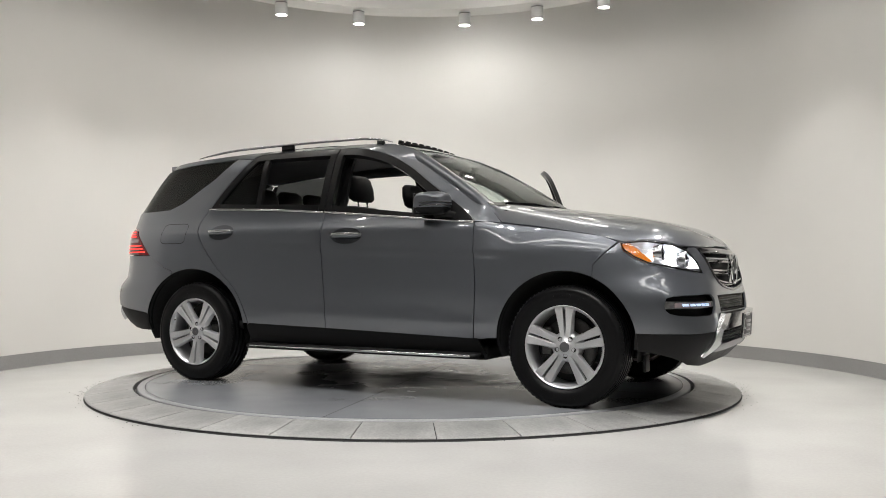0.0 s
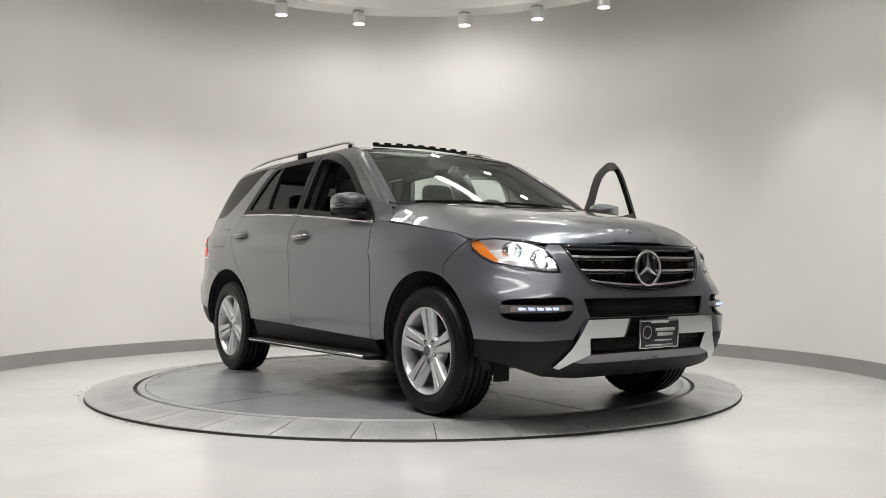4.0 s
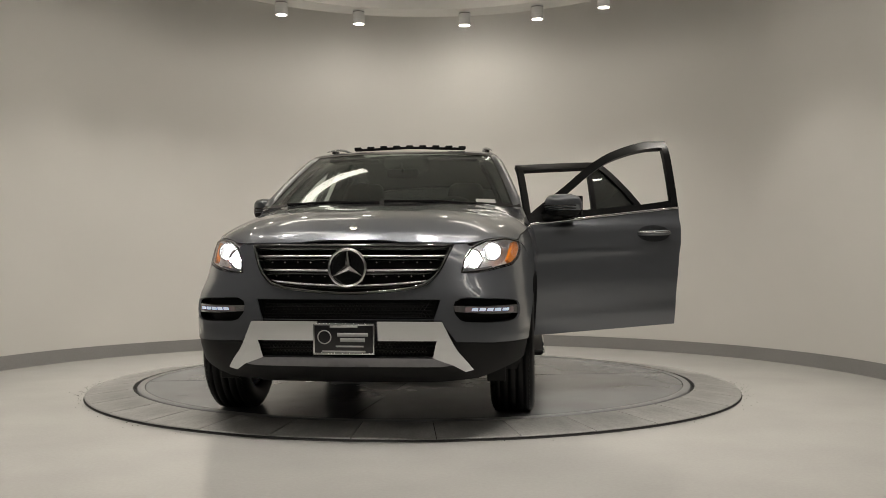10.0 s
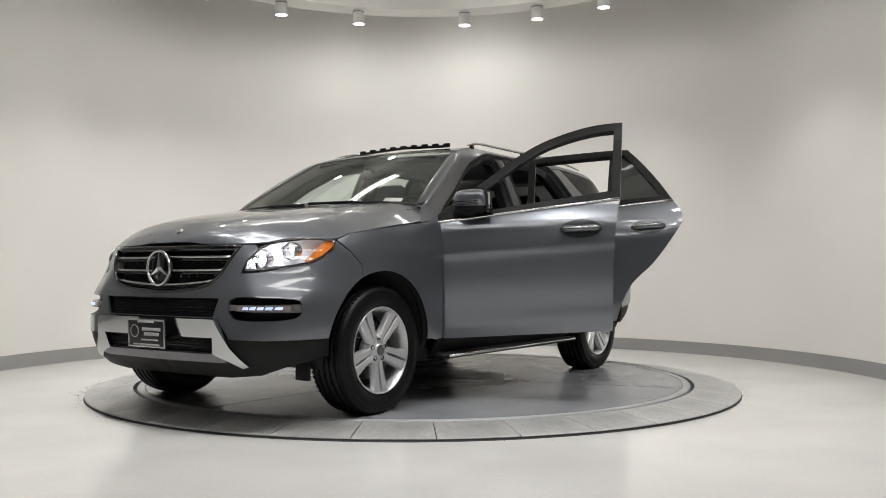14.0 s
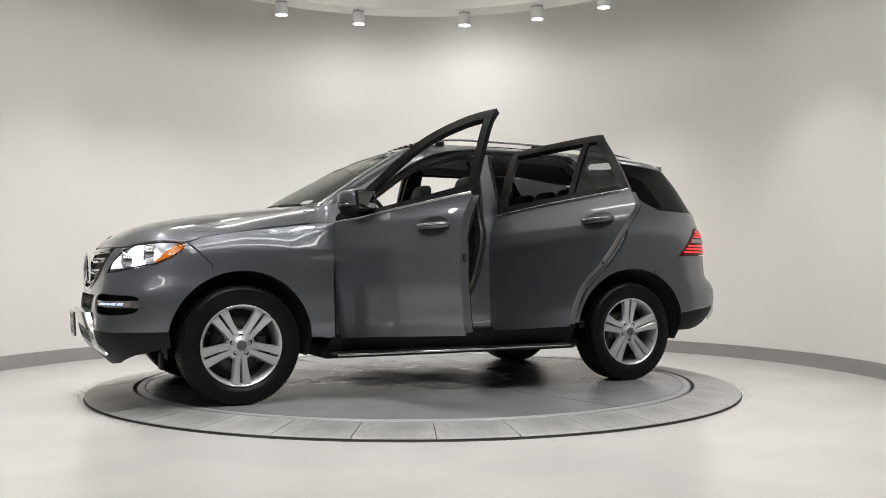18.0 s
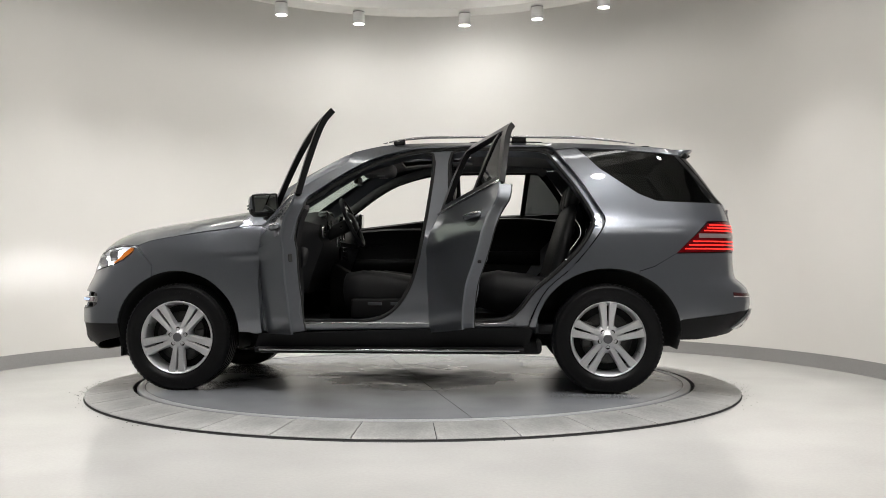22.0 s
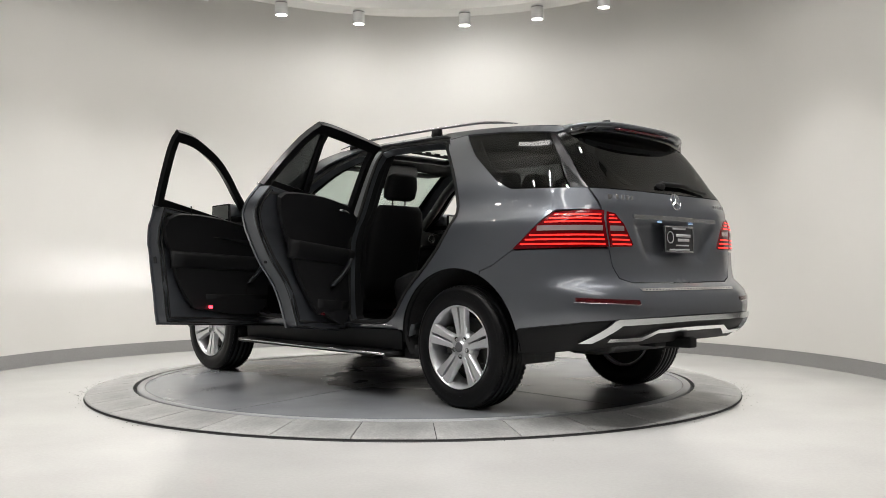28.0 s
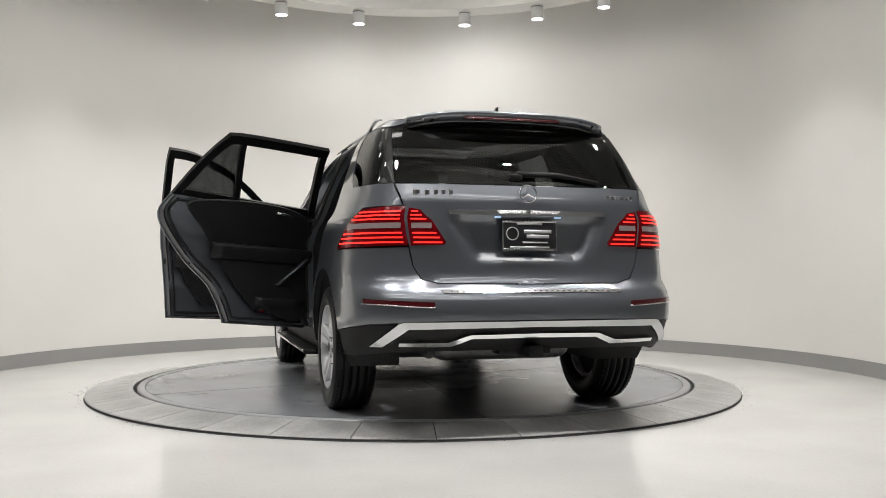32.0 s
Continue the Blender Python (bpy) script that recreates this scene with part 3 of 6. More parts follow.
def S_shield(s, q, off=0.0):
    c = Vector((1.075 - 0.845 * s, 0, 1.243 + 0.50 * s - 0.055 * s * s + 0.05 * s * (1 - s)))
    e = Vector((0.945 - 0.675 * s, 0.868 - 0.198 * s, 1.225 + 0.43 * s + 0.015 * s * (1 - s) * 4))
    k = abs(q) ** 2.2
    return Vector((c.x + (e.x - c.x) * k + off * 0.5, q * e.y, c.z + (e.z - c.z) * k + off * 0.85))


BELT = [(-1.40, 1.272), (-0.81, 1.25), (-0.30, 1.216), (0.26, 1.17), (0.855, 1.118)]


def belt_z(x):
    return lerp(x, [p[0] for p in BELT], [p[1] for p in BELT])


def arc(cx, cz, a, b, d0, d1, n=14):
    return [(cx + a * math.cos(radians(d0 + (d1 - d0) * i / n)), cz + b * math.sin(radians(d0 + (d1 - d0) * i / n))) for i in range(n + 1)]


FA = (1.4575, 0.385, 0.435, 0.43)
RA = (-1.4575, 0.395, 0.480, 0.435)

car = thing("car", "grey metallic sport utility car, two doors open, lights on", "car")


def both(name, make, material, label="", parent=None, smooth=True):
    """The part on the left flank and its twin on the right."""
    return [part(name, bm if sg > 0 else mirror_bm(bm), material, parent or car, label, smooth) for sg in (1, -1) for bm in [make()]]


# ---- front fenders
FENDER = [(0.867, 0.395), (0.8885, 0.74), (0.867, 1.122), (0.95, 1.125), (1.045, 1.108), (1.25, 1.083), (1.5, 1.05), (1.68, 1.02), (1.765, 0.985), (1.70, 0.92), (1.635, 0.85)] + arc(*FA, 66, 178)
both("fender", lambda: skin(FENDER, S_side, 0.028, 0.012, gap=0.0012), PAINT)


def gx(y, z):
    return S_rear(rear_a(y, z), z).x


# ---- quarter panels with the rear pillar
QUARTER = (curve2([(-0.935, 0.44), (-0.975, 0.55), (-1.065, 0.70), (-1.215, 0.83), (-1.345, 0.98), (-1.435, 1.11), (-1.445, 1.18), (-1.395, 1.265), (-1.275, 1.46), (-1.125, 1.655)], 0.05) + [
            (-1.275, 1.672), (-1.43, 1.515), (-1.68, 1.335), (-1.80, 1.285), (-2.0, 1.276), (gx(0.708, 1.272), 1.272), (gx(0.69, 1.21), 1.21), (gx(0.672, 1.152), 1.152), (-2.13, 1.148), (-1.905, 0.93), (-1.76, 0.845), (-1.665, 0.815)] + arc(*RA, 115, 6))
both("quarter_panel", lambda: skin(QUARTER, S_side, 0.032, 0.012, gap=0.0012), PAINT)
# ---- roof side rails with the windscreen pillars
DLO = [(0.862, 1.125), (0.765, 1.21), (0.515, 1.372), (0.325, 1.503), (0.13, 1.605), (-0.14, 1.682), (-0.35, 1.697), (-0.60, 1.700), (-1.05, 1.695), (-1.12, 1.66)]
DLO_S = curve2(DLO, 0.06)
CANT = [(1.04, 1.112), (0.95, 1.125)] + DLO_S + [(-1.275, 1.674), (-1.25, 1.712), (-0.9, 1.729), (-0.6, 1.735), (-0.1, 1.725), (0.1, 1.70), (0.27, 1.655), (0.45, 1.545), (0.62, 1.425), (0.80, 1.315), (0.945, 1.225), (1.0, 1.18)]
both("roof_side_rail", lambda: skin(CANT, S_side, 0.04, 0.012, gap=0.0015), PAINT)
# upper edge behind the doors, over the quarter glass
both("roof_edge", lambda: skin([(-1.25, 1.712), (-1.275, 1.674), (-1.6, 1.655), (-1.98, 1.615), (-2.0, 1.65), (-1.6, 1.69)], S_side, 0.05, 0.012), PAINT)
# ---- hood
HOOD_L = [(1.06, 0.0), (1.03, 0.5), (0.955, 0.80), (0.97, 0.865)] + [(x, hood_ye(x) - 0.0006) for x in (1.045, 1.15, 1.25, 1.4, 1.5, 1.6, 1.68, 1.74, 1.79, 1.85, 1.90, 1.95, 2.0, 2.04, 2.08, 2.11, 2.135, 2.155, 2.17, 2.182, 2.19, 2.195)] + [(2.2, 0.0)]
HOOD = HOOD_L + [(x, -y) for x, y in HOOD_L[-2:0:-1]]
part("hood", skin(HOOD, S_hood, 0.03, 0.012, gap=0.0012), PAINT, car)
# ---- roof with the open sunroof
SUN = [(0.03, 0.40), (0.03, -0.40), (-0.52, -0.42), (-0.52, 0.42)]
RL = [(x, max(0.02, side_y(max(x, -1.98), zt(x))) - 0.004) for x in [0.26, 0.1, -0.1, -0.35, -0.6, -0.9, -1.2, -1.5, -1.8, -1.98]]
part("roof", skin([(0.215, 0.0), (0.235, 0.4)] + RL + [(x, -y) for x, y in RL[::-1]] + [(0.235, -0.4)], S_roof, 0.06, 0.012, holes=[SUN]), PAINT, car)
part("sunroof_glass", skin([(-0.53, 0.41), (-0.53, -0.41), (-1.05, -0.41), (-1.05, 0.41)], lambda x, y: S_roof(x, y, 0.012), 0.1, 0.008), GLOSSBLACK, car, "black sunroof panel slid open")
defl = part("wind_deflector", tube([(0.015, -0.42, 1.738), (0.025, 0, 1.752), (0.015, 0.42, 1.738)], 0.010), BLACK, car, "black sunroof wind deflector with scallops")
for k in range(9):
    y = -0.40 + 0.1 * k
    part("scallop", box(0.02, y, 1.758 - 0.07 * y * y, 0.024, 0.055, 0.026, 0.008), BLACK, defl)

# ---- windscreen
part("windscreen", skin([(0.02, -0.985), (0.02, 0.985), (0.985, 0.985), (0.985, -0.985)], lambda s, q: S_shield(s, q), 0.09, 0.005, flip=True), CLEAR, car, "clear windscreen").visible_shadow = False


def frit(lo_s, hi_s, lo_q, hi_q, off=0.003):
    return skin([(lo_s, lo_q), (lo_s, hi_q), (hi_s, hi_q), (hi_s, lo_q)], lambda s, q: S_shield(s, q, off), 0.1, 0.002, flip=True)


part("windscreen_trim", frit(0.0, 0.045, -0.99, 0.99), GLOSSBLACK, car, "black lower edge of the windscreen")
part("windscreen_trim", frit(0.955, 1.0, -0.99, 0.99), GLOSSBLACK, car)
for q0, q1 in ((-0.945, -0.925), (0.925, 0.945)):
    part("windscreen_trim", frit(0.0, 1.0, q0, q1), GLOSSBLACK, car)


def pillar():
    """The rounded outer skin of a windscreen pillar, from the glass over the edge to the flank."""
    secs = []
    for s in np.linspace(-0.03, 1.0, 22):
        a, e = S_shield(s, 0.935, 0.003), S_shield(s, 1.0)
        g = min(1.0, (s + 0.03) / 0.20, (1.0 - s) / 0.12)
        g = g * g * (3 - 2 * g)
        b = S_shield(s, 0.975) + Vector((0.004, 0, 0.010)) * g
        dz = 0.008 + 0.037 * g
        low = Vector((e.x - 0.27 * dz, side_y(e.x - 0.27 * dz, e.z - dz) + 0.002, e.z - dz))
        mid = (b + low) / 2 + Vector((0.003, 0.013, 0.010)) * g
        secs.append([a, b, (b + mid) / 2 + Vector((0.001, 0.003, 0.004)) * g, mid, (mid + low) / 2 + Vector((0, 0.003, 0.003)) * g, low])
    bm = loft(secs, cap=False, closed=False)
    bmesh.ops.recalc_face_normals(bm, faces=bm.faces)
    return bm


both("pillar_cover", pillar, PAINT, "grey windscreen pillar")
part("sticker", skin([(0.035, 0.665), (0.085, 0.665), (0.085, 0.81), (0.035, 0.81)], lambda s, q: S_shield(s, q, 0.005), 0.03, 0.001, flip=True), mat("white_paper", (0.75, 0.75, 0.74), 0.6), car, "small white paper sticker on the windscreen")
part("cowl", skin([(0.90, -0.83), (1.035, -0.80), (1.075, 0), (1.035, 0.80), (0.90, 0.83)], lambda x, y: Vector((x, y, 1.213 - 0.02 * abs(y))), 0.12, 0.01), BLACK, car, "black plastic scuttle")
for y0, y1 in ((0.62, -0.02), (-0.05, -0.68)):
    w = part("wiper", tube([S_shield(0.018, y0 / 0.86, 0.008), S_shield(0.028, (y0 + y1) / 1.72, 0.009), S_shield(0.034, y1 / 0.86, 0.008)], 0.006), BLACK, car)
    part("wiper_arm", tube([S_shield(0.006, y0 / 0.86, 0.006), S_shield(0.028, (y0 + y1) / 1.72, 0.013)], 0.006), BLACK, w)

# ---- doors
FDOOR = [(0.862, 0.392), (0.884, 0.74), (0.862, 1.118)] + [p for p in DLO_S[1:] if p[0] > -0.33] + [(-0.35, 1.697)] + [(-0.325, 1.235), (-0.305, 1.13), (-0.285, 0.97), (-0.262, 0.70), (-0.252, 0.425)]
RDOOR = [(-0.256, 0.425), (-0.266, 0.70), (-0.289, 0.97), (-0.309, 1.13), (-0.329, 1.235), (-0.356, 1.697)] + curve2([(-0.60, 1.700), (-1.04, 1.696), (-1.12, 1.66), (-1.275, 1.46), (-1.395, 1.262), (-1.442, 1.18), (-1.432, 1.11), (-1.342, 0.98), (-1.212, 0.83), (-1.062, 0.70), (-0.972, 0.55), (-0.932, 0.44)], 0.05)


def below(poly, keep_below=True, lift=0.0):
    """The part of a door's outline under (or over) the belt line."""
    out = []
    n = len(poly)
    sgn = -1 if keep_below else 1
    f = lambda p: sgn * (p[1] - belt_z(p[0]) - lift)
    for i in range(n):
        a, b = poly[i], poly[(i + 1) % n]
        fa, fb = f(a), f(b)
        if fa >= 0:
            out.append(a)
        if (fa >= 0) != (fb >= 0):
            t = fa / (fa - fb)
            out.append((a[0] + (b[0] - a[0]) * t, a[1] + (b[1] - a[1]) * t))
    return out


def S_in(depth):
    return lambda x, z: S_side(x, z, -depth)


def handle(door, sg, x0, x1, z, mk):
    xm, hw = (x0 + x1) / 2, (x1 - x0) / 2
    # no hollow here: a darker oval on the door skin paints the recess's shade
    cup = [(xm + hw * 1.02 * math.cos(t), z - 0.004 + 0.056 * math.sin(t)) for t in np.linspace(0, 2 * math.pi, 25)[:-1]]
    part("handle_recess", mk(skin(cup, lambda x, q: S_side(x, q, 0.0015), 0.03, 0.002)), mat_handle, door, "flat darker oval painted as the shade of the handle recess")
    pts = [S_side(x0 + (x1 - x0) * k / 8, z, 0.004 + 0.023 * math.sin(math.pi * k / 8) ** 0.5) for k in range(9)]
    bm = tube(pts, [0.012 if k in (0, 8) else 0.019 for k in range(9)], 12)
    part("handle", mk(bm), PAINT, door, "body-coloured pull handle")
    strip = [Vector((p.x, p.y + 0.017, p.z + 0.008)) for p in pts]
    part("handle_strip", mk(tube(strip, 0.006, 8)), CHROME, door, "chrome strip on the door handle")


mat_mirror = mat("mirror_glass", (0.45, 0.47, 0.46), 0.02, 1.0, 0, 40, 0)
# grey of grips and switches, also the painted shade behind the door handles
mat_handle = mat("grip_and_recess_shade_grey", (0.075, 0.08, 0.088), 0.3, 0.8, 0, 40, 0, 0.5)


def door(name, outline, sg, divider=None, tint=None, swing=None):
    mk = (lambda bm: bm) if sg > 0 else mirror_bm
    low = below(outline)
    up = below(outline, False, 0.006)
    d = part(name, mk(skin(low, S_side, 0.028, 0.012, gap=0.0012)), PAINT, car, ("open " if swing else "closed ") + name.replace("_", " "))
    # inner shell of the door
    inner = inset(low, 0.012)
    part("inner_shell", mk(skin(inner, lambda x, z: S_side(x, z, -0.075 - 0.009 * math.sin(z * 13 + x * 7) - 0.005 * math.sin(z * 31)), 0.045, 0.008, flip=True)), PAINT, d, "painted inner shell of the door")
    # rim that closes the shell
    bm = bmesh.new()
    rim = dense(inner, 0.05)
    ra = [bm.verts.new(S_side(x, z, -0.010)) for x, z in rim]
    rb = [bm.verts.new(S_side(x, z, -0.083)) for x, z in rim]
    for k in range(len(rim)):
        j = (k + 1) % len(rim)
        bm.faces.new((ra[k], rb[k], rb[j], ra[j]))
    bmesh.ops.recalc_face_normals(bm, faces=bm.faces)
    part("door_edge", mk(bm), INNER, d, "painted door edge")
    # trim on the inside
    if min(p[0] for p in low) > -0.6:
        trim = [(0.79, 0.52), (0.80, 1.075), (-0.20, 1.168), (-0.19, 0.90), (-0.12, 0.68), (-0.02, 0.56), (0.08, 0.52)]
    else:
        trim = [(-0.37, 0.52), (-0.66, 0.53), (-0.78, 0.565), (-0.95, 0.76), (-1.11, 1.02), (-1.27, 1.235), (-0.41, 1.195)]
    trim = curve2(trim, 0.05, True)
    part("door_trim", mk(skin(trim, S_in(0.10), 0.08, 0.03, flip=True)), LEATHER, d, "black leather and plastic door lining")
    xs = [p[0] for p in trim]
    xa, xb = min(xs), max(xs)
    xa2 = max(xa, -1.15)
    zarm = lerp((xa2 + xb) / 2, [-0.75, 0.3], [0.965, 0.90])
    part("armrest", mk(loft([[Vector((x, side_y(x, zarm) - 0.13 - dy, zarm + dz)) for dy, dz in ((-0.01, -0.10), (0.008, -0.085), (0.024, -0.045), (0.032, -0.010), (0.028, 0.008), (0.012, 0.016), (-0.01, 0.02))] for x in np.linspace(xa2 + 0.06, xb - 0.03, 9)])), LEATHER, d, "padded black armrest")
    part("map_pocket", mk(loft([[Vector((x, half(0.60) - 0.125 - dy, 0.58 + dz)) for dy, dz in ((0, -0.05), (0.008, -0.045), (0.010, 0.045), (0.006, 0.05), (0.0, 0.02))] for x in np.linspace(xa2 + 0.40, xb - 0.05, 5)])), LEATHER, d)
    xh = xb - 0.36
    part("inner_handle", mk(tube([Vector((xh + dx, side_y(0, belt_z(xh) - 0.03) - 0.145 - 0.012 * math.sin(dx * 26), belt_z(xh) - 0.032 - dx * 0.1)) for dx in (0, 0.03, 0.06, 0.09, 0.12)], 0.009, 8)), CHROME, d, "chrome inner door handle")
    part("pull_grip", mk(loft([[Vector((xb - 0.27 + 0.24 * q + ex, side_y(0, 0.8) - 0.135 - ey - 0.025 * math.sin(q * math.pi), 0.72 + 0.22 * q)) for ex, ey in ((-0.025, 0), (-0.02, 0.02), (0.02, 0.02), (0.025, 0))] for q in np.linspace(0, 1, 7)])), mat_handle, d, "dark silver pull grip")
    part("speaker_grille", mk(lathe([(0.001, 0.004), (0.058, 0.003), (0.066, 0.006), (0.070, 0.0)], 28, Matrix.Translation((xb - 0.24 if xa > -0.6 else xb - 0.22, half(0.66) - 0.128, 0.655)) @ pose(0, 0, 0, 90, 0, 0))), BLACK, d, "round speaker grille")
    part("lock_pin", mk(tube([Vector((xa2 + 0.20, side_y(0, belt_z(xa2)) - 0.11, belt_z(xa2 + 0.2) - 0.03)), Vector((xa2 + 0.20, side_y(0, belt_z(xa2)) - 0.112, belt_z(xa2 + 0.2) + 0.03))], 0.004, 6)), BLACK, d)
    part("wood_trim", mk(loft([[Vector((x, side_y(x, 1.04) - 0.126, belt_z(x) - 0.115 + dz)) for dz in (-0.02, 0.02)] for x in np.linspace(xa2 + 0.14, xb - 0.05, 6)], closed=False, cap=False)), GLOSSBLACK, d, "dark trim strip")
    seal = inset(low, 0.045)
    part("edge_seal", mk(tube([S_side(x, z, -0.086) for x, z in dense(inset(low, 0.016), 0.06)], 0.006, 6)), SEAL, d, "black rubber edge seal")
    part("inner_seal", mk(tube([S_side(x, z, -0.089) for x, z in dense(seal, 0.06)], 0.009, 6)), SEAL, d, "black rubber door seal")
    part("latch", mk(box((-0.27 if xa > -0.6 else -1.20), side_y(-0.3, 0.85) - 0.045, 0.86 if xa > -0.6 else 0.845, 0.010, 0.022, 0.045, 0.004)), GAPMAT, d)
    part("door_lamp", mk(box(xa2 + (0.43 if xa > -0.6 else 0.45), side_y(0, 0.5) - 0.14, 0.535, 0.035, 0.012, 0.02, 0.004)), REDDOT if name == "front_door" else REDREFLECT, d, "small red door lamp")
    # window frame and glass
    opening = inset(up, 0.052)
    base = [(x, max(z, belt_z(x) + 0.012)) for x, z in opening]
    part("window_frame", mk(skin(up, lambda x, z: S_side(x, z, -0.004), 0.05, 0.035, holes=[base], gap=0.0015)), FRAMEBLACK, d, "gloss black window frame")
    if divider:
        (xa1, za1), (xb1, zb1) = divider
        part("window_divider", mk(skin([(xa1 - 0.02, za1), (xa1 + 0.02, za1), (xb1 + 0.02, zb1), (xb1 - 0.02, zb1)], lambda x, z: S_side(x, z, -0.006), 0.06, 0.03)), FRAMEBLACK, d)
    if tint:
        pane = inset(base, -0.008)
        if divider:
            pane = [(-0.93, 1.27), (-0.985, 1.672), (-1.05, 1.668), (-1.095, 1.635), (-1.25, 1.44), (-1.36, 1.285)]
        g = part("window_glass", mk(skin(pane, lambda x, z: S_side(x, z, -0.016), 0.08, 0.004)), tint, d, "dark tinted window" if tint is TINTED else "clear window")
        g.visible_shadow = False
    chrome = [p for p in sorted(low) if abs(p[1] - belt_z(p[0])) < 0.004]
    x0, x1 = min(p[0] for p in chrome), max(p[0] for p in chrome)
    part("belt_strip", mk(tube([S_side(x, belt_z(x) + 0.004, 0.004) for x in np.linspace(x0 + 0.004, x1 - 0.004, 14)], 0.009, 8)), CHROME, d, "chrome strip along the window sill")
    if swing:
        hx, hy, ang, lx, ly, lift = swing
        h = Vector((hx, hy, 0.8))
        d.matrix_basis = Matrix.Translation(h + Vector((0, 0, lift))) @ Euler((radians(lx), radians(ly), radians(-ang)), "XYZ").to_matrix().to_4x4() @ Matrix.Translation(-h)
    return d


DOORS = {}
for sg, side in ((1, "left"), (-1, "right")):
    op = sg > 0
    mk = (lambda bm: bm) if sg > 0 else mirror_bm
    d = door("front_door", FDOOR, sg, None, None, (0.818, 0.888, 68.2, -4.9, 1.8, -0.004) if op else None)
    handle(d, sg, -0.205, 0.035, 1.055, mk)
    DOORS[side + "f"] = d
    # mirror
    mz = 1.248
    MX = 0.575

    def shell(lo, hi, grow=0.0):
        """Part of the mirror housing between two heights, as rings from the foot outwards."""
        out = []
        for y, s, back in ((0.845, 0.62, 0.0), (0.865, 0.86, 0.0), (0.91, 1.0, 0.0), (0.96, 1.0, 0.006), (1.0, 0.92, 0.016), (1.022, 0.72, 0.03), (1.028, 0.5, 0.036)):
            ring = []
            for t in np.linspace(0, 2 * math.pi, 25)[:-1]:
                c, n = math.cos(t), math.sin(t)
                z = min(hi, max(lo, 0.076 * s * math.copysign(abs(n) ** 0.6, n)))
                ring.append(Vector((MX - back + (0.118 if c > 0 else 0.092) * s * math.copysign(abs(c) ** 0.6, c) + grow * c, y + grow * s, mz + z)))
            out.append(ring)
        return out
    part("door_mirror", mk(loft(shell(-0.028, 0.09))), PAINT, d, "grey door mirror housing")
    part("mirror_underside", mk(loft(shell(-0.09, -0.030, -0.003))), BLACK, d, "black lower half of the mirror")
    for dz in (0.002, -0.017):
        part("mirror_groove", mk(tube([Vector((MX - bk + 0.1195 * sc, y, mz + dz)) for y, sc, bk in ((0.875, 0.90, 0.0), (0.91, 1.0, 0.0), (0.96, 1.0, 0.006), (0.995, 0.93, 0.014), (1.018, 0.76, 0.03))] + [Vector((MX + 0.01, 1.0345, mz + dz)), Vector((MX - 0.05, 1.028, mz + dz))], 0.0042, 6)), GLOSSBLACK, d, "dark groove round the mirror")
    part("mirror_rim", mk(box(MX - 0.098, 0.932, mz - 0.002, 0.020, 0.166, 0.132, 0.010)), BLACK, d, "black mirror rim")
    part("mirror_glass", mk(box(MX - 0.109, 0.932, mz, 0.006, 0.140, 0.104, 0.002)), mat_mirror, d, "mirror glass")
    part("mirror_base", mk(loft([[Vector((MX + 0.05 + dx * w, y, z + dz)) for dx, dz in ((-0.07, -0.018), (0.085, -0.018), (0.085, 0.022), (-0.07, 0.022))] for y, z, w in ((0.845, 1.150, 1.15), (0.885, 1.168, 1.0), (0.925, 1.180, 0.75))])), BLACK, d, "black mirror foot")
    part("mirror_sail", mk(skin([(0.845, 1.128), (0.78, 1.188), (0.655, 1.270), (0.60, 1.150)], lambda x, z: S_side(x, z, -0.002), 0.05, 0.01)), BLACK, d, "black mirror triangle")
    r = door("rear_door", RDOOR, sg, ((-0.935, 1.27), (-0.985, 1.665)), TINTED, (-0.312, 0.90, 68.3, -1.0, 4.0, -0.026) if op else None)
    handle(r, sg, -1.315, -1.085, 1.10, mk)
    DOORS[side + "r"] = r

# ---- quarter glass
QGLASS = [(-1.285, 1.662), (-1.43, 1.507), (-1.68, 1.327), (-1.80, 1.279), (-2.0, 1.270), (gx(0.715, 1.272), 1.272), (gx(0.722, 1.43), 1.43), (gx(0.672, 1.60), 1.60), (-1.95, 1.615), (-1.6, 1.652)]
for g in both("quarter_glass", lambda: skin(QGLASS, lambda x, z: S_side(x, z, -0.003), 0.06, 0.005, gap=0.003), TINTED, "dark tinted rear quarter window"):
    g.visible_shadow = False
FUEL = [(-1.675 + 0.125 * math.copysign(abs(math.cos(t)) ** 0.35, math.cos(t)), 1.095 + 0.075 * math.copysign(abs(math.sin(t)) ** 0.35, math.sin(t))) for t in np.linspace(0, 2 * math.pi, 33)[:-1]]
fuel = part("fuel_flap", mirror_bm(skin(inset(FUEL, 0.004), lambda x, z: S_side(x, z, 0.0012), 0.05, 0.0)), PAINT, car, "body-coloured fuel flap")
part("flap_joint", mirror_bm(tube([S_side(x, z, -0.002) for x, z in FUEL + FUEL[:1]], 0.0035, 6)), GAPMAT, car)
# ---- sills and running boards
SILL = [(0.93, 0.29), (0.885, 0.392), (-0.25, 0.425), (-0.93, 0.44), (-0.96, 0.42), (-0.93, 0.31)]
both("sill", lambda: skin(SILL, lambda x, z: S_side(x, z, -0.012), 0.08, 0.02), BLACK, "black plastic sill cladding")
both("running_board", lambda: loft([[Vector((x, y, z)) for y, z in ((0.84, 0.262), (0.985, 0.268), (1.0, 0.283), (0.995, 0.298), (0.84, 0.305))] for x in (-0.90, -0.86, 0.0, 0.84, 0.90)]), BLACK, "black running board")
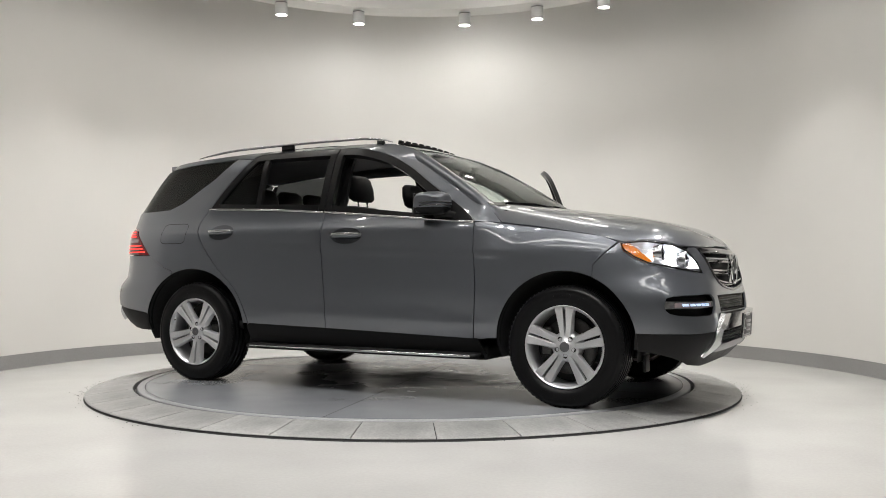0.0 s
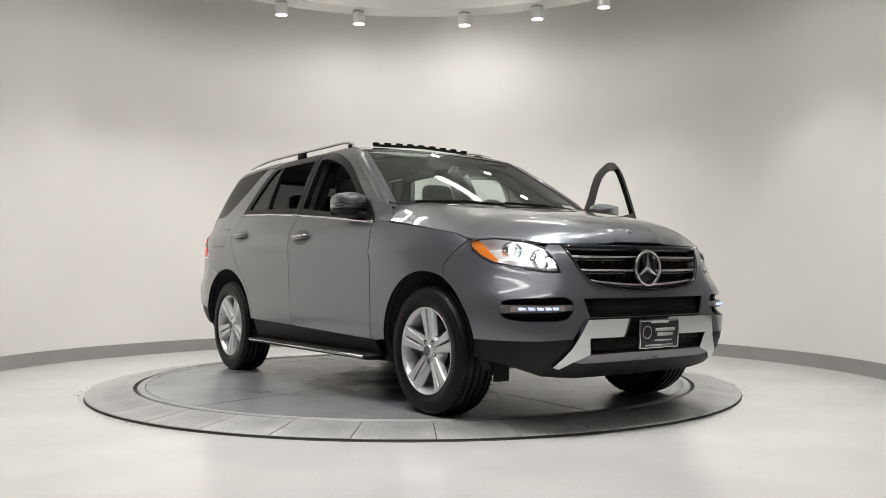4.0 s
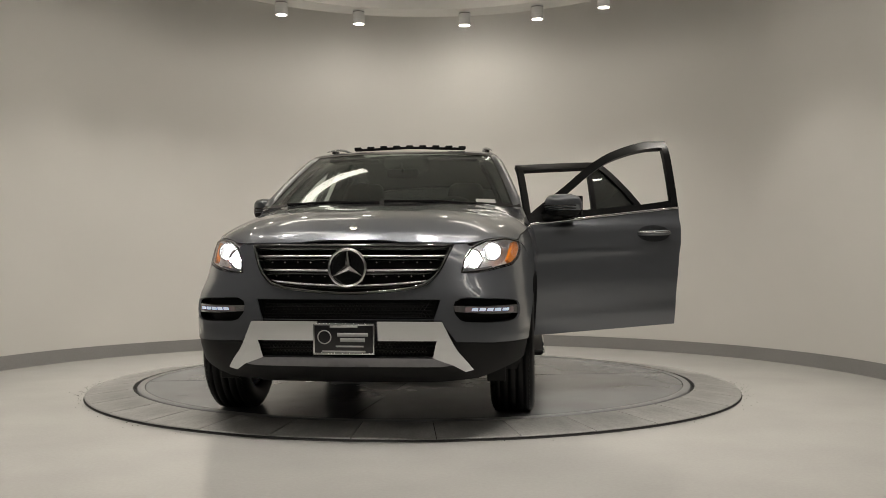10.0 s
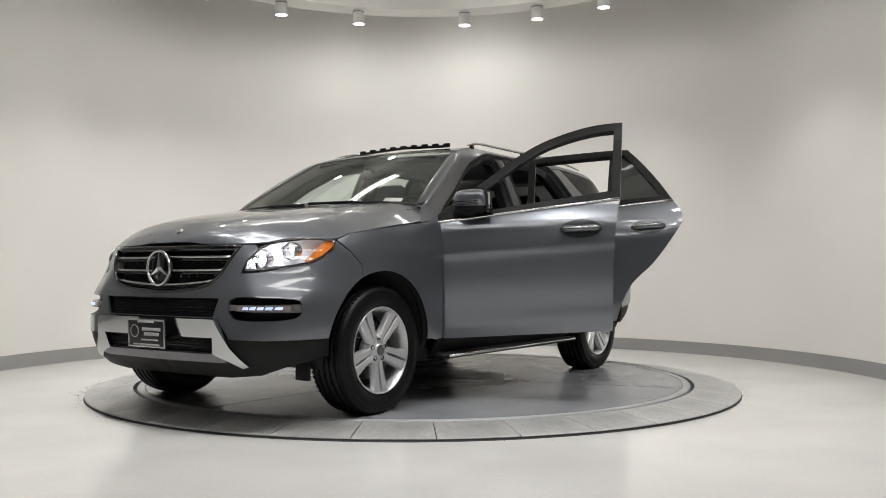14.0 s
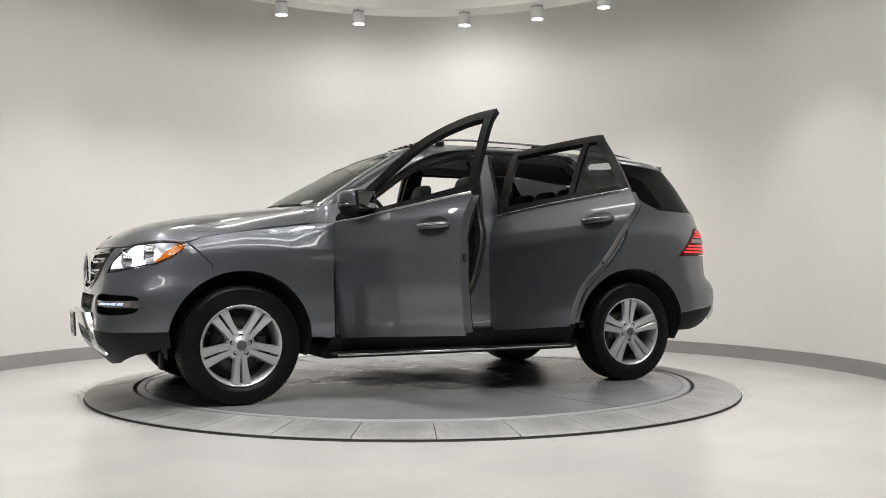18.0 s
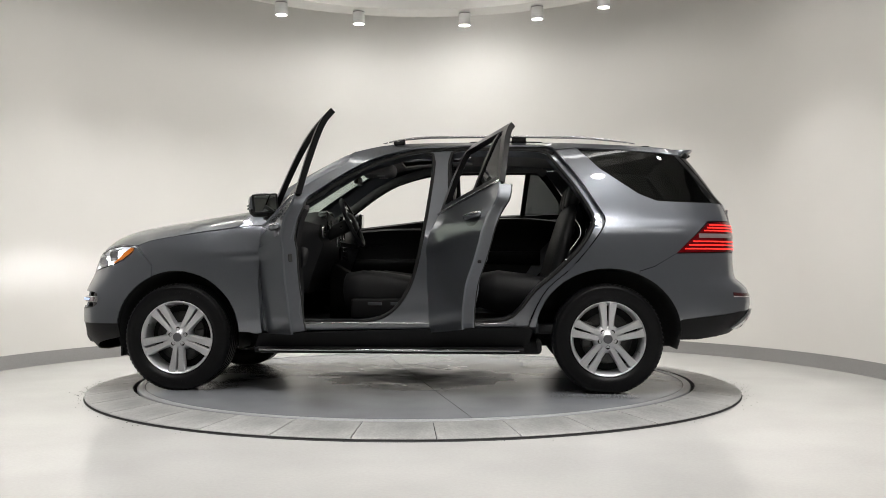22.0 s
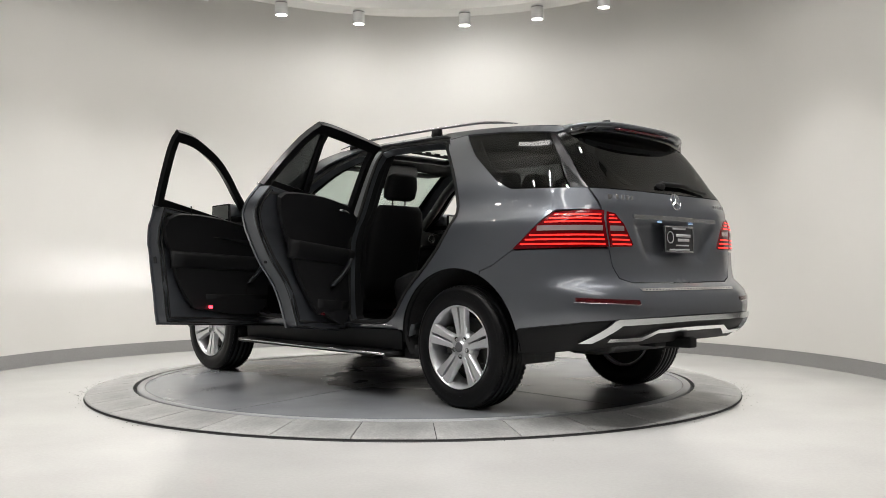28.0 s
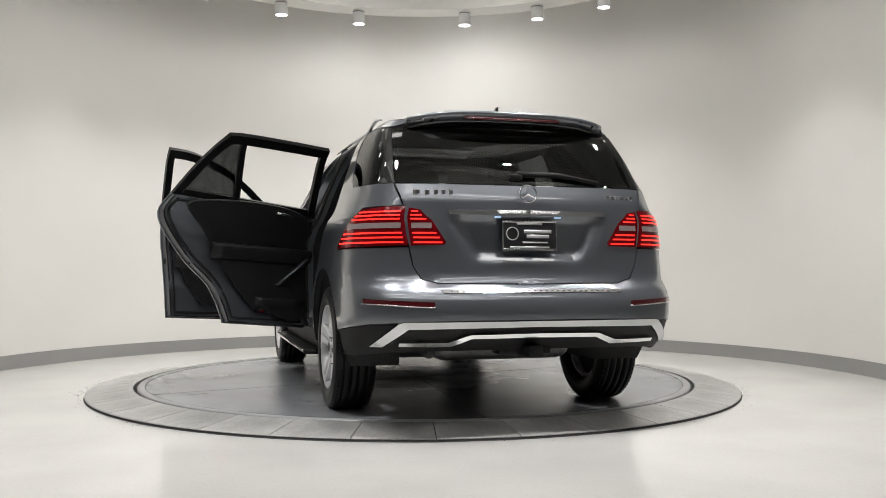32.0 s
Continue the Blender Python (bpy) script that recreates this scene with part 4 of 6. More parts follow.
both("step_strip", lambda: tube([(-0.87, 1.001, 0.287), (0.0, 1.003, 0.287), (0.87, 1.001, 0.287)], 0.0085, 8), CHROME, "chrome strip on the running board")

# ---- front end


def hl_side(x, z):
    return (a_of_x(x, z), z)


HEAD = fyz([(0.572, 0.800), (0.585, 0.87), (0.625, 0.940), (0.69, 0.975)]) + [hl_side(1.90, 0.994), hl_side(1.82, 0.988), hl_side(1.765, 0.980), hl_side(1.80, 0.935), hl_side(1.87, 0.888), hl_side(1.95, 0.852)] + fyz([(0.73, 0.822), (0.65, 0.806)])
BUMPER_F = fyz([(0.0, 0.690), (0.34, 0.722), (0.44, 0.775), (0.485, 0.84), (0.537, 0.953), (0.60, 0.953), (0.619, 0.937)]) + HEAD[1::-1][:1] + [HEAD[0]] + fyz([(0.65, 0.802), (0.73, 0.818)]) + [hl_side(1.95, 0.848), hl_side(1.87, 0.884), hl_side(1.798, 0.931), hl_side(1.765, 0.980), hl_side(1.7015, 0.918), hl_side(1.637, 0.848)] + [hl_side(x, z) for x, z in arc(*FA, 65.7, 12)] + [hl_side(1.885, 0.455)] + fyz([(0.74, 0.452), (0.555, 0.458), (0.478, 0.562), (0.0, 0.562), (0.0, 0.568), (0.443, 0.570), (0.476, 0.670), (0.0, 0.668)])
INTAKE = fyz([(0.0, 0.668), (0.478, 0.672), (0.445, 0.568), (0.0, 0.566)])
FOG = fyz(curve2([(0.868, 0.585), (0.868, 0.640), (0.84, 0.668), (0.72, 0.675), (0.580, 0.676), (0.540, 0.635), (0.575, 0.566), (0.70, 0.552), (0.83, 0.558)], 0.03, True))


def sym(bm_left):
    """Join a left-half mesh with its mirror image."""
    r = bmesh.ops.duplicate(bm_left, geom=bm_left.verts[:] + bm_left.edges[:] + bm_left.faces[:])
    vs = [g for g in r["geom"] if isinstance(g, bmesh.types.BMVert)]
    fs = [g for g in r["geom"] if isinstance(g, bmesh.types.BMFace)]
    for v in vs:
        v.co.y = -v.co.y
    bmesh.ops.reverse_faces(bm_left, faces=fs)
    bmesh.ops.remove_doubles(bm_left, verts=[v for v in bm_left.verts if abs(v.co.y) < 0.002], dist=0.003)
    return bm_left


part("front_bumper", sym(skin(BUMPER_F, S_front, 0.035, 0.012, holes=[FOG])), PAINT, car, "grey front bumper cover")
part("lower_intake", sym(skin(INTAKE, lambda a, z: S_front(a, z, -0.03), 0.06, 0.01)), MESHBLACK, car, "black mesh intake")
for k in range(6):
    part("intake_bar", tube([S_front(front_a(y, 0.577 + 0.017 * k), 0.577 + 0.017 * k, -0.018) for y in np.linspace(-0.44, 0.44, 13)], 0.0035, 6), MESHBLACK, car)
# grille
GRILLE = fyz([(0.0, 0.957), (0.53, 0.953), (0.483, 0.84), (0.438, 0.776), (0.338, 0.724), (0.0, 0.693)])
grille = part("grille", sym(skin(GRILLE, lambda a, z: S_front(a, z, -0.045), 0.06, 0.01)), MESHBLACK, car, "black radiator grille")
GRILLE_RIM = [(0.0, 0.700), (0.338, 0.728), (0.432, 0.776), (0.477, 0.838), (0.517, 0.934)]
for z, sag in ((0.889, 0.0), (0.819, 0.004), (0.762, 0.024)):
    w = lerp(z, [0.72, 0.776, 0.84, 0.945], [0.34, 0.425, 0.470, 0.515])
    secs = []
    for y in np.linspace(-w, w, 25):
        c = S_front(front_a(y, z), z, 0.002) + Vector((0, 0, -sag * (1 - (y / w) ** 2)))
        secs.append([c + Vector(q) for q in ((-0.035, 0, 0.0075), (-0.005, 0, 0.0065), (0.001, 0, 0.0025), (-0.001, 0, -0.0035), (-0.010, 0, -0.0065), (-0.035, 0, -0.006))])
    part("grille_slat", loft(secs), SATIN, grille, "silver grille slat")
    part("slat_backing", loft([[c + Vector(q) for q in ((-0.037, 0, -0.007), (-0.012, 0, -0.0075), (-0.020, 0, -0.024), (-0.037, 0, -0.026))] for y in np.linspace(-w, w, 25) for c in [S_front(front_a(y, z), z, 0.002) + Vector((0, 0, -sag * (1 - (y / w) ** 2)))]]), GLOSSBLACK, grille, "gloss black underside of the slat")
    for k in range(-6, 7):
        if abs(k) > 1:
            y = k * w / 6.9
            part("grille_stud", box(0, 0, 0, 0.006, 0.010, 0.006, 0.002, Matrix.Translation(S_front(front_a(y, z), z, -0.024) + Vector((0, 0, -0.030 - sag * (1 - (y / w) ** 2))))), SATIN, grille)
rimpts = [(-y, z) for y, z in GRILLE_RIM][::-1] + GRILLE_RIM[1:]
part("grille_frame", tube([S_front(front_a(y, z), z, 0.001) for y, z in curve2(rimpts, 0.04)], 0.0085, 8), GLOSSBLACK, grille, "gloss black grille surround")
part("grille_header", loft([[c + Vector(q) for q in ((-0.05, 0, 0.020), (-0.006, 0, 0.018), (0.002, 0, 0.004), (-0.004, 0, -0.016), (-0.05, 0, -0.018))] for y in np.linspace(-0.522, 0.522, 25) for c in [S_front(front_a(y, 0.937), 0.937, 0.002)]]), GLOSSBLACK, grille, "gloss black band over the grille")


def star(name, centre, r, facing, parent, tilt=0.0):
    """A plain round emblem: a ring and three tapered arms."""
    m = Matrix.Translation(centre) @ pose(0, 0, 0, 90, 0, 90 * facing) @ pose(0, 0, 0, tilt, 0, 0)
    bm = bmesh.new()
    t = r * 0.085
    prof = [(r + t * math.cos(a), t * math.sin(a)) for a in np.linspace(0, 2 * math.pi, 9)[:-1]]
    add_lathe(bm, prof, 40, m, True)
    for k in range(3):
        a = radians(90 + 120 * k)
        d, p = Vector((math.cos(a), math.sin(a), 0)), Vector((-math.sin(a), math.cos(a), 0))
        b = [m @ (p * r * 0.17 - d * r * 0.06), m @ (d * r * 0.98 + p * 0.001), m @ (-p * r * 0.17 - d * r * 0.06), m @ (Vector((0, 0, r * 0.16)) )]
        vs = [bm.verts.new(q) for q in b]
        bm.faces.new((vs[0], vs[1], vs[3]))
        bm.faces.new((vs[1], vs[2], vs[3]))
        bm.faces.new((vs[2], vs[0], vs[3]))
    return part(name, bm, CHROME, parent, "round chrome emblem with three arms", False)


star("emblem", (2.274, 0, 0.830), 0.094, 1, car)
part("emblem_plate", lathe([(0.001, 0.0), (0.09, 0.0)], 32, Matrix.Translation((2.250, 0, 0.830)) @ pose(0, 0, 0, 90, 0, 90)), GLOSSBLACK, car)
part("hood_badge", lathe([(0.001, 0.006), (0.018, 0.006), (0.024, 0.002), (0.024, 0.0)], 24, Matrix.Translation(S_hood(2.13, 0, 0.0)) @ pose(0, 0, 0, 0, 40, 0)), CHROME, car, "small chrome hood badge")
# fog pockets with running lights
for sg in (1, -1):
    mk = (lambda bm: bm) if sg > 0 else mirror_bm
    fp = part("lamp_pocket", mk(skin(FOG, lambda a, z: S_front(a, z, -0.05), 0.05, 0.006)), BLACK, car, "black bumper pocket")
    bm = bmesh.new()
    lp = dense(FOG, 0.05)
    ra = [bm.verts.new(S_front(a, z, 0.0)) for a, z in lp]
    rb = [bm.verts.new(S_front(a, z, -0.054)) for a, z in lp]
    for k in range(len(lp)):
        bm.faces.new((ra[k], ra[(k + 1) % len(lp)], rb[(k + 1) % len(lp)], rb[k]))
    bmesh.ops.recalc_face_normals(bm, faces=bm.faces)
    part("pocket_wall", mk(bm), BLACK, fp)
    part("lamp_surround", mk(skin(fyz([(0.872, 0.595), (0.868, 0.640), (0.70, 0.636), (0.535, 0.638), (0.555, 0.607), (0.70, 0.597)]), lambda a, z: S_front(a, z, -0.008), 0.04, 0.035)), SATIN, fp, "silver lamp surround")
    part("light_bar", mk(skin(fyz([(0.84, 0.604), (0.84, 0.632), (0.60, 0.630), (0.60, 0.606)]), lambda a, z: S_front(a, z, -0.003), 0.03, 0.01)), CLEARLAMP, fp, "clear running light lens")
    for y in (0.800, 0.762, 0.724, 0.686, 0.648):
        part("diode", mk(skin(fyz([(y + 0.012, 0.611), (y + 0.016, 0.626), (y - 0.012, 0.625), (y - 0.016, 0.612)]), lambda a, z: S_front(a, z, 0.001), 0.03, 0.004)), DRL, fp, "glowing blue-white diode")
    # headlamp
    hl = part("headlamp", mk(skin(HEAD, lambda a, z: S_front(a, z, -0.075), 0.05, 0.01)), REFLECTOR, car, "lit headlamp with amber side marker")
    bm = bmesh.new()
    lp = dense(HEAD, 0.04)
    ra = [bm.verts.new(S_front(a, z, -0.004)) for a, z in lp]
    rb = [bm.verts.new(S_front(a, z, -0.08)) for a, z in lp]
    for k in range(len(lp)):
        bm.faces.new((ra[k], ra[(k + 1) % len(lp)], rb[(k + 1) % len(lp)], rb[k]))
    bmesh.ops.recalc_face_normals(bm, faces=bm.faces)
    part("lamp_housing", mk(bm), REFLECTOR, hl)
    rim_h = [S_front(a, z, -0.004) for a, z in dense(inset(HEAD, 0.006), 0.03)]
    part("lamp_bezel", mk(tube(rim_h + rim_h[:1], 0.0055, 6)), GLOSSBLACK, hl, "black lamp bezel")
    part("lamp_lens", mk(skin(HEAD, lambda a, z: S_front(a, z, 0.0), 0.05, 0.004, gap=0.0012)), LENS, hl, "clear lamp lens").visible_shadow = False
    for y, z, r in ((0.655, 0.875, 0.050), (0.762, 0.918, 0.044)):
        c = S_front(front_a(y, z), z, -0.05)
        mm = Matrix.Translation(c) @ pose(0, 0, 0, 0, 90, 0)
        part("projector", mk(lathe([(r * 0.96, -0.022), (r, 0.0), (r * 1.02, 0.030), (r * 1.12, 0.036), (r * 1.2, 0.030), (r * 1.2, -0.02)], 28, mm)), CHROME, hl)
        part("projector_tube", mk(lathe([(r * 0.95, -0.020), (r * 0.97, 0.022)], 28, mm)), GLOSSBLACK, hl)
        part("bulb", mk(lathe([(0.001, -0.014), (r * 0.6, -0.016), (r * 0.95, -0.020)], 24, mm)), BEAM, hl, "glowing headlamp bulb")
    c = S_front(front_a(0.655, 0.875), 0.875, -0.05)
    for dz in (0.0052, -0.0085):
        part("beam_shield", mk(box(c.x + 0.014, c.y, c.z + dz, 0.052, 0.076, 0.002)), MESHBLACK, hl)
    part("filament", mk(box(c.x - 0.010, c.y, c.z, 0.003, 0.060, 0.008)), LOWBEAM, hl, "glowing low beam strip")
    for y, z in ((0.612, 0.850), (0.700, 0.905)):
        c = S_front(front_a(y, z), z, -0.034)
        part("bulb", mk(lathe([(0.0005, 0.013), (0.006, 0.011), (0.009, 0.006), (0.010, -0.004), (0.006, -0.012), (0.0005, -0.013)], 14, Matrix.Translation(c) @ pose(0, 0, 0, 0, 90, 0))), CAPSULE, hl, "glowing bulb capsule")
    part("lamp_base", mk(skin([HEAD[0]] + fyz([(0.583, 0.826), (0.66, 0.828), (0.735, 0.842), (0.73, 0.824), (0.65, 0.808)]), lambda a, z: S_front(a, z, -0.010), 0.03, 0.03)), CAPMAT, hl, "dark grey lower lamp bezel")
    part("side_marker", mk(skin([hl_side(1.782, 0.976), hl_side(1.806, 0.938), hl_side(1.874, 0.892), hl_side(1.945, 0.860), hl_side(1.965, 0.872), hl_side(1.925, 0.905), hl_side(1.885, 0.940), hl_side(1.83, 0.976)], lambda a, z: S_front(a, z, -0.012), 0.04, 0.02)), AMBER, hl, "amber side marker")

# silver skid and chin
SKID = fyz([(0.0, 0.560), (0.468, 0.560), (0.505, 0.495), (0.56, 0.405), (0.632, 0.312), (0.59, 0.300), (0.53, 0.338), (0.432, 0.374), (0.452, 0.462), (0.0, 0.462)])
LIP = fyz([(0.0, 0.373), (0.432, 0.373), (0.529, 0.337), (0.47, 0.328), (0.0, 0.324)])


def skid_surf(a, z):
    return S_front(a, z, 0.012 + 0.24 * max(0.0, z - 0.44))


part("skid_plate", sym(skin(SKID, skid_surf, 0.02, 0.03)), SKIDM, car, "silver front skid trim")
part("skid_lip", sym(skin(LIP, skid_surf, 0.03, 0.03)), CAPMAT, car, "dark grey lower lip under the skid trim")
for y0, z0, z1, off in ((0.44, 0.575, 0.664, -0.017), (0.44, 0.374, 0.462, -0.012)):
    wires = bmesh.new()
    for k in range(-22, 23):
        for lean in (-1, 1):
            y = k * 0.02
            if abs(y + lean * 0.035) < y0 and abs(y - lean * 0.035) < y0:
                add_tube(wires, [S_front(front_a(y - lean * 0.035, z0), z0, off), S_front(front_a(y + lean * 0.035, z1), z1, off)], 0.0022, 5)
    tagged(part("honeycomb_mesh", wires, GLOSSBLACK, car, "black honeycomb mesh"), kind="stuff")
part("mouth_mesh", sym(skin(fyz([(0.0, 0.472), (0.475, 0.472), (0.45, 0.366), (0.0, 0.366)]), lambda a, z: S_front(a, z, -0.025), 0.06, 0.01)), MESHBLACK, car, "black lower mesh")
for k in range(5):
    part("mesh_bar", tube([S_front(front_a(y, 0.382 + 0.018 * k), 0.382 + 0.018 * k, -0.014) for y in np.linspace(-0.45, 0.45, 11)], 0.004, 6), MESHBLACK, car)
CHIN = fyz([(0.0, 0.348), (0.46, 0.352), (0.48, 0.40), (0.52, 0.455), (0.74, 0.450)]) + [hl_side(1.885, 0.452), hl_side(1.87, 0.36)] + fyz([(0.80, 0.315), (0.66, 0.262), (0.45, 0.240), (0.0, 0.236)])
part("chin", sym(skin(CHIN, lambda a, z: S_front(a, z, -0.004), 0.06, 0.012)), BLACK, car, "black plastic lower bumper")


def plate(name, cx, cz, face, tilt):
    """Black dealer plate with bars in place of its writing. face: 1 front, -1 rear."""
    m = Matrix.Translation((cx, 0, cz)) @ pose(0, 0, 0, 0, tilt, 0)
    p = part(name, box(0, 0, 0, 0.012, 0.305, 0.155, 0.005, m), PLATE, car, "black dealer plate in a chrome frame")
    for yy, zz, sy, sz in ((0, 0.073, 0.31, 0.010), (0, -0.073, 0.31, 0.010), (0.151, 0, 0.008, 0.155), (-0.151, 0, 0.008, 0.155)):
        part("plate_frame", box(face * 0.006, yy, zz, 0.008, sy, sz, 0.003, m), CHROME, p)
    for yy, zz, sy, sz in ((0.045 * face, 0.022, 0.155, 0.018), (0.045 * face, -0.004, 0.125, 0.018), (0.03 * face, -0.036, 0.14, 0.008), (0, -0.062, 0.22, 0.009), (0, 0.062, 0.14, 0.010)):
        part("writing_bar", box(face * 0.0075, yy, zz, 0.002, sy, sz, 0, m), PRINT, p)
    prof = [(0.033 + 0.003 * math.cos(a), 0.002 * math.sin(a)) for a in np.linspace(0, 2 * math.pi, 7)[:-1]]
    part("plate_emblem", lathe(prof, 24, m @ Matrix.Translation((face * 0.008, -0.098 * face, 0.01)) @ pose(0, 0, 0, 90, 0, 90), True), PRINT, p)
    return p


plate("front_plate", 2.347, 0.474, 1, 3)

# ---- rear end
GATE = ryz([(0.0, 1.268), (0.70, 1.268), (0.668, 1.15), (0.648, 0.95), (0.625, 0.84), (0.585, 0.775), (0.50, 0.752), (0.0, 0.748)])


def gate_surf(a, z):
    p = S_rear(a, z)
    w = lerp(z, [0.86, 0.90, 1.10, 1.13], [0.30, 0.33, 0.44, 0.45])
    k = min(1, max(0, (w - abs(p.y)) / 0.04)) * min(1, max(0, (z - 0.865) / 0.04)) * min(1, max(0, (1.105 - z) / 0.015))
    k = k * k * (3 - 2 * k)
    p.x += 0.032 * k
    p.x -= 0.006 * math.exp(-((z - 1.19) / 0.03) ** 2)
    return p


gate = part("tailgate", sym(skin(GATE, gate_surf, 0.03, 0.012)), PAINT, car, "grey tailgate")
RGLASS = ryz([(0.0, 1.275), (0.70, 1.275), (0.70, 1.30), (0.683, 1.45), (0.655, 1.60), (0.60, 1.615), (0.0, 1.625)])
g = part("rear_window", sym(skin(RGLASS, S_rear, 0.06, 0.005)), TINTED, gate, "dark tinted rear window")
g.visible_shadow = False
both("pillar_trim", lambda: skin(ryz([(0.705, 1.275), (0.77, 1.275), (0.725, 1.45), (0.675, 1.60), (0.660, 1.60), (0.688, 1.45)]), lambda a, z: S_rear(a, z, -0.004), 0.05, 0.006), FRAMEBLACK)
part("boot_handle", sym(skin(ryz([(0.0, 1.135), (0.44, 1.130), (0.435, 1.108), (0.0, 1.108)]), lambda a, z: S_rear(a, z, 0.012), 0.04, 0.02)), SATIN, gate, "bright strip above the plate")
for y in (-0.17, 0.17):
    part("plate_lamp", box(-2.354, y, 1.098, 0.014, 0.035, 0.006, 0.002), DRL, gate, "small white plate lamp")
star("rear_emblem", (-2.358, 0, 1.222), 0.048, -1, gate, -12)
for k, (y, w) in enumerate(((0.60, 0.05), (0.545, 0.035), (0.50, 0.03), (0.46, 0.03), (0.42, 0.03))):
    part("badge_bar", box(0, 0, 0, 0.006, w * 0.72, 0.030, 0.002, Matrix.Translation(S_rear(rear_a(y, 1.222), 1.222, 0.004))), CHROME, gate, "chrome badge")
for y in (-0.47, -0.50, -0.53, -0.56, -0.59, -0.62):
    part("badge_bar", box(0, 0, 0, 0.006, 0.020, 0.022, 0.002, Matrix.Translation(S_rear(rear_a(y, 1.215), 1.215, 0.004))), CHROME, gate)
plate("rear_plate", -2.374, 1.0, -1, 2)
wp = part("rear_wiper", tube([S_rear(rear_a(y, z), z, 0.022) for y, z in ((0.03, 1.335), (-0.2, 1.335), (-0.42, 1.30))], [0.016, 0.014, 0.006], 8), BLACK, gate, "black rear wiper")
part("wiper_boss", box(0, 0, 0, 0.03, 0.07, 0.035, 0.010, Matrix.Translation(S_rear(rear_a(0.04, 1.318), 1.318, 0.012))), BLACK, gate)
# spoiler
secs = []
for y in np.linspace(-0.585, 0.585, 25):
    k = 1 - (abs(y) / 0.60) ** 5 * 0.75
    zr = S_roof(-1.97, min(max(y, -0.58), 0.58)).z
    secs.append([Vector((-1.93, y, zr + 0.004)), Vector((-2.02, y, zr + 0.002)), Vector((-1.99 - 0.145 * k, y, zr + 0.002)), Vector((-1.99 - 0.15 * k, y, zr - 0.012)), Vector((-1.99 - 0.11 * k, y, zr - 0.045)), Vector((-1.95, y, zr - 0.06))])
sp = part("spoiler", loft(secs), PAINT, car, "grey roof spoiler")
part("spoiler_lip", loft([[Vector((-1.99 - 0.143 * k, y, zr - 0.018)), Vector((-2.04, y, zr - 0.075)), Vector((-1.99, y, zr - 0.075)), Vector((-1.97, y, zr - 0.05))] for y in np.linspace(-0.585, 0.585, 15) for k in [1 - (abs(y) / 0.60) ** 5 * 0.75] for zr in [S_roof(-1.97, y).z]]), GLOSSBLACK, sp, "black underside of the spoiler")
part("brake_lamp", tube([(-2.125 - 0.008 * (1 - (y / 0.3) ** 2), y, 1.655) for y in np.linspace(-0.28, 0.28, 9)], 0.009, 8), REDREFLECT, sp, "dark red high brake lamp")
part("antenna", loft([[Vector((-1.84 + a, b * w, 1.700 + h)) for a, b in ((0.05 - 0.55 * h, 0), (0, 1), (-0.05, 0), (0, -1))] for h, w in ((0, 0.02), (0.04, 0.012), (0.072, 0.006))]), GLOSSBLACK, car, "black roof antenna fin")
# tail lamps
TAIL_A = [(a_of_x(-1.905, 0.935, True), 0.935), (a_of_x(-2.02, 1.04, True), 1.04), (a_of_x(-2.125, 1.135, True), 1.135)] + ryz([(0.74, 1.150), (0.655, 1.147), (0.648, 0.945)])
TAIL_B = ryz([(0.643, 1.142), (0.585, 1.132), (0.525, 1.075), (0.452, 0.962), (0.465, 0.948), (0.638, 0.943)])
for sg in (1, -1):
    mk = (lambda bm: bm) if sg > 0 else mirror_bm
    tl = part("tail_lamp", mk(skin(TAIL_A, lambda a, z: S_rear(a, z, 0.004), 0.04, 0.02, gap=0.0012)), REDLENS, car, "lit red tail lamp")
    part("lamp_backing", mk(skin(inset(TAIL_A, -0.01), lambda a, z: S_rear(a, z, -0.022), 0.05, 0.01)), BLACK, tl)
    tb = part("gate_lamp", mk(skin(TAIL_B, lambda a, z: S_rear(a, z, 0.004), 0.04, 0.02, gap=0.0012)), REDLENS, car, "lit red tail lamp on the tailgate")
    for poly, lamp in ((TAIL_A, tl), (TAIL_B, tb)):
        for z0, z1, m_ in ((0.957, 0.965, REDGLOW), (0.982, 0.990, REDGLOW), (1.006, 1.014, REDGLOW), (1.034, 1.062, CLEARLAMP), (1.079, 1.086, REDGLOW), (1.099, 1.106, REDGLOW), (1.119, 1.125, REDGLOW)):
            zz = (z0 + z1) / 2
            xs = []
            n = len(poly)
            for i in range(n):
                p, q = poly[i], poly[(i + 1) % n]
                if (p[1] > zz) != (q[1] > zz):
                    xs.append(p[0] + (q[0] - p[0]) * (zz - p[1]) / (q[1] - p[1]))
            if len(xs) >= 2:
                e0, e1 = min(xs) + 0.018, max(xs) - 0.016
                if e1 - e0 > 0.02:
                    part("led_bar" if m_ is REDGLOW else "reverse_lamp", mk(skin([(e0, z0), (e1, z0), (e1, z1), (e0, z1)], lambda a, z: S_rear(a, z, 0.007), 0.04, 0.006)), m_, lamp, "glowing red bar" if m_ is REDGLOW else "clear reversing lamp")
# bumper
BUMPER_R = ryz([(0.0, 0.742), (0.50, 0.746), (0.592, 0.770), (0.632, 0.84), (0.652, 0.935)]) + [(a_of_x(-1.904, 0.928, True), 0.928), (a_of_x(-1.761, 0.842, True), 0.842), (a_of_x(-1.668, 0.812, True), 0.812)] + [(a_of_x(x, z, True), z) for x, z in arc(*RA, 115.4, 168)] + [(a_of_x(-1.94, 0.495, True), 0.495), (a_of_x(-2.1, 0.515, True), 0.515)] + ryz([(0.84, 0.545), (0.6, 0.56), (0.0, 0.562)])
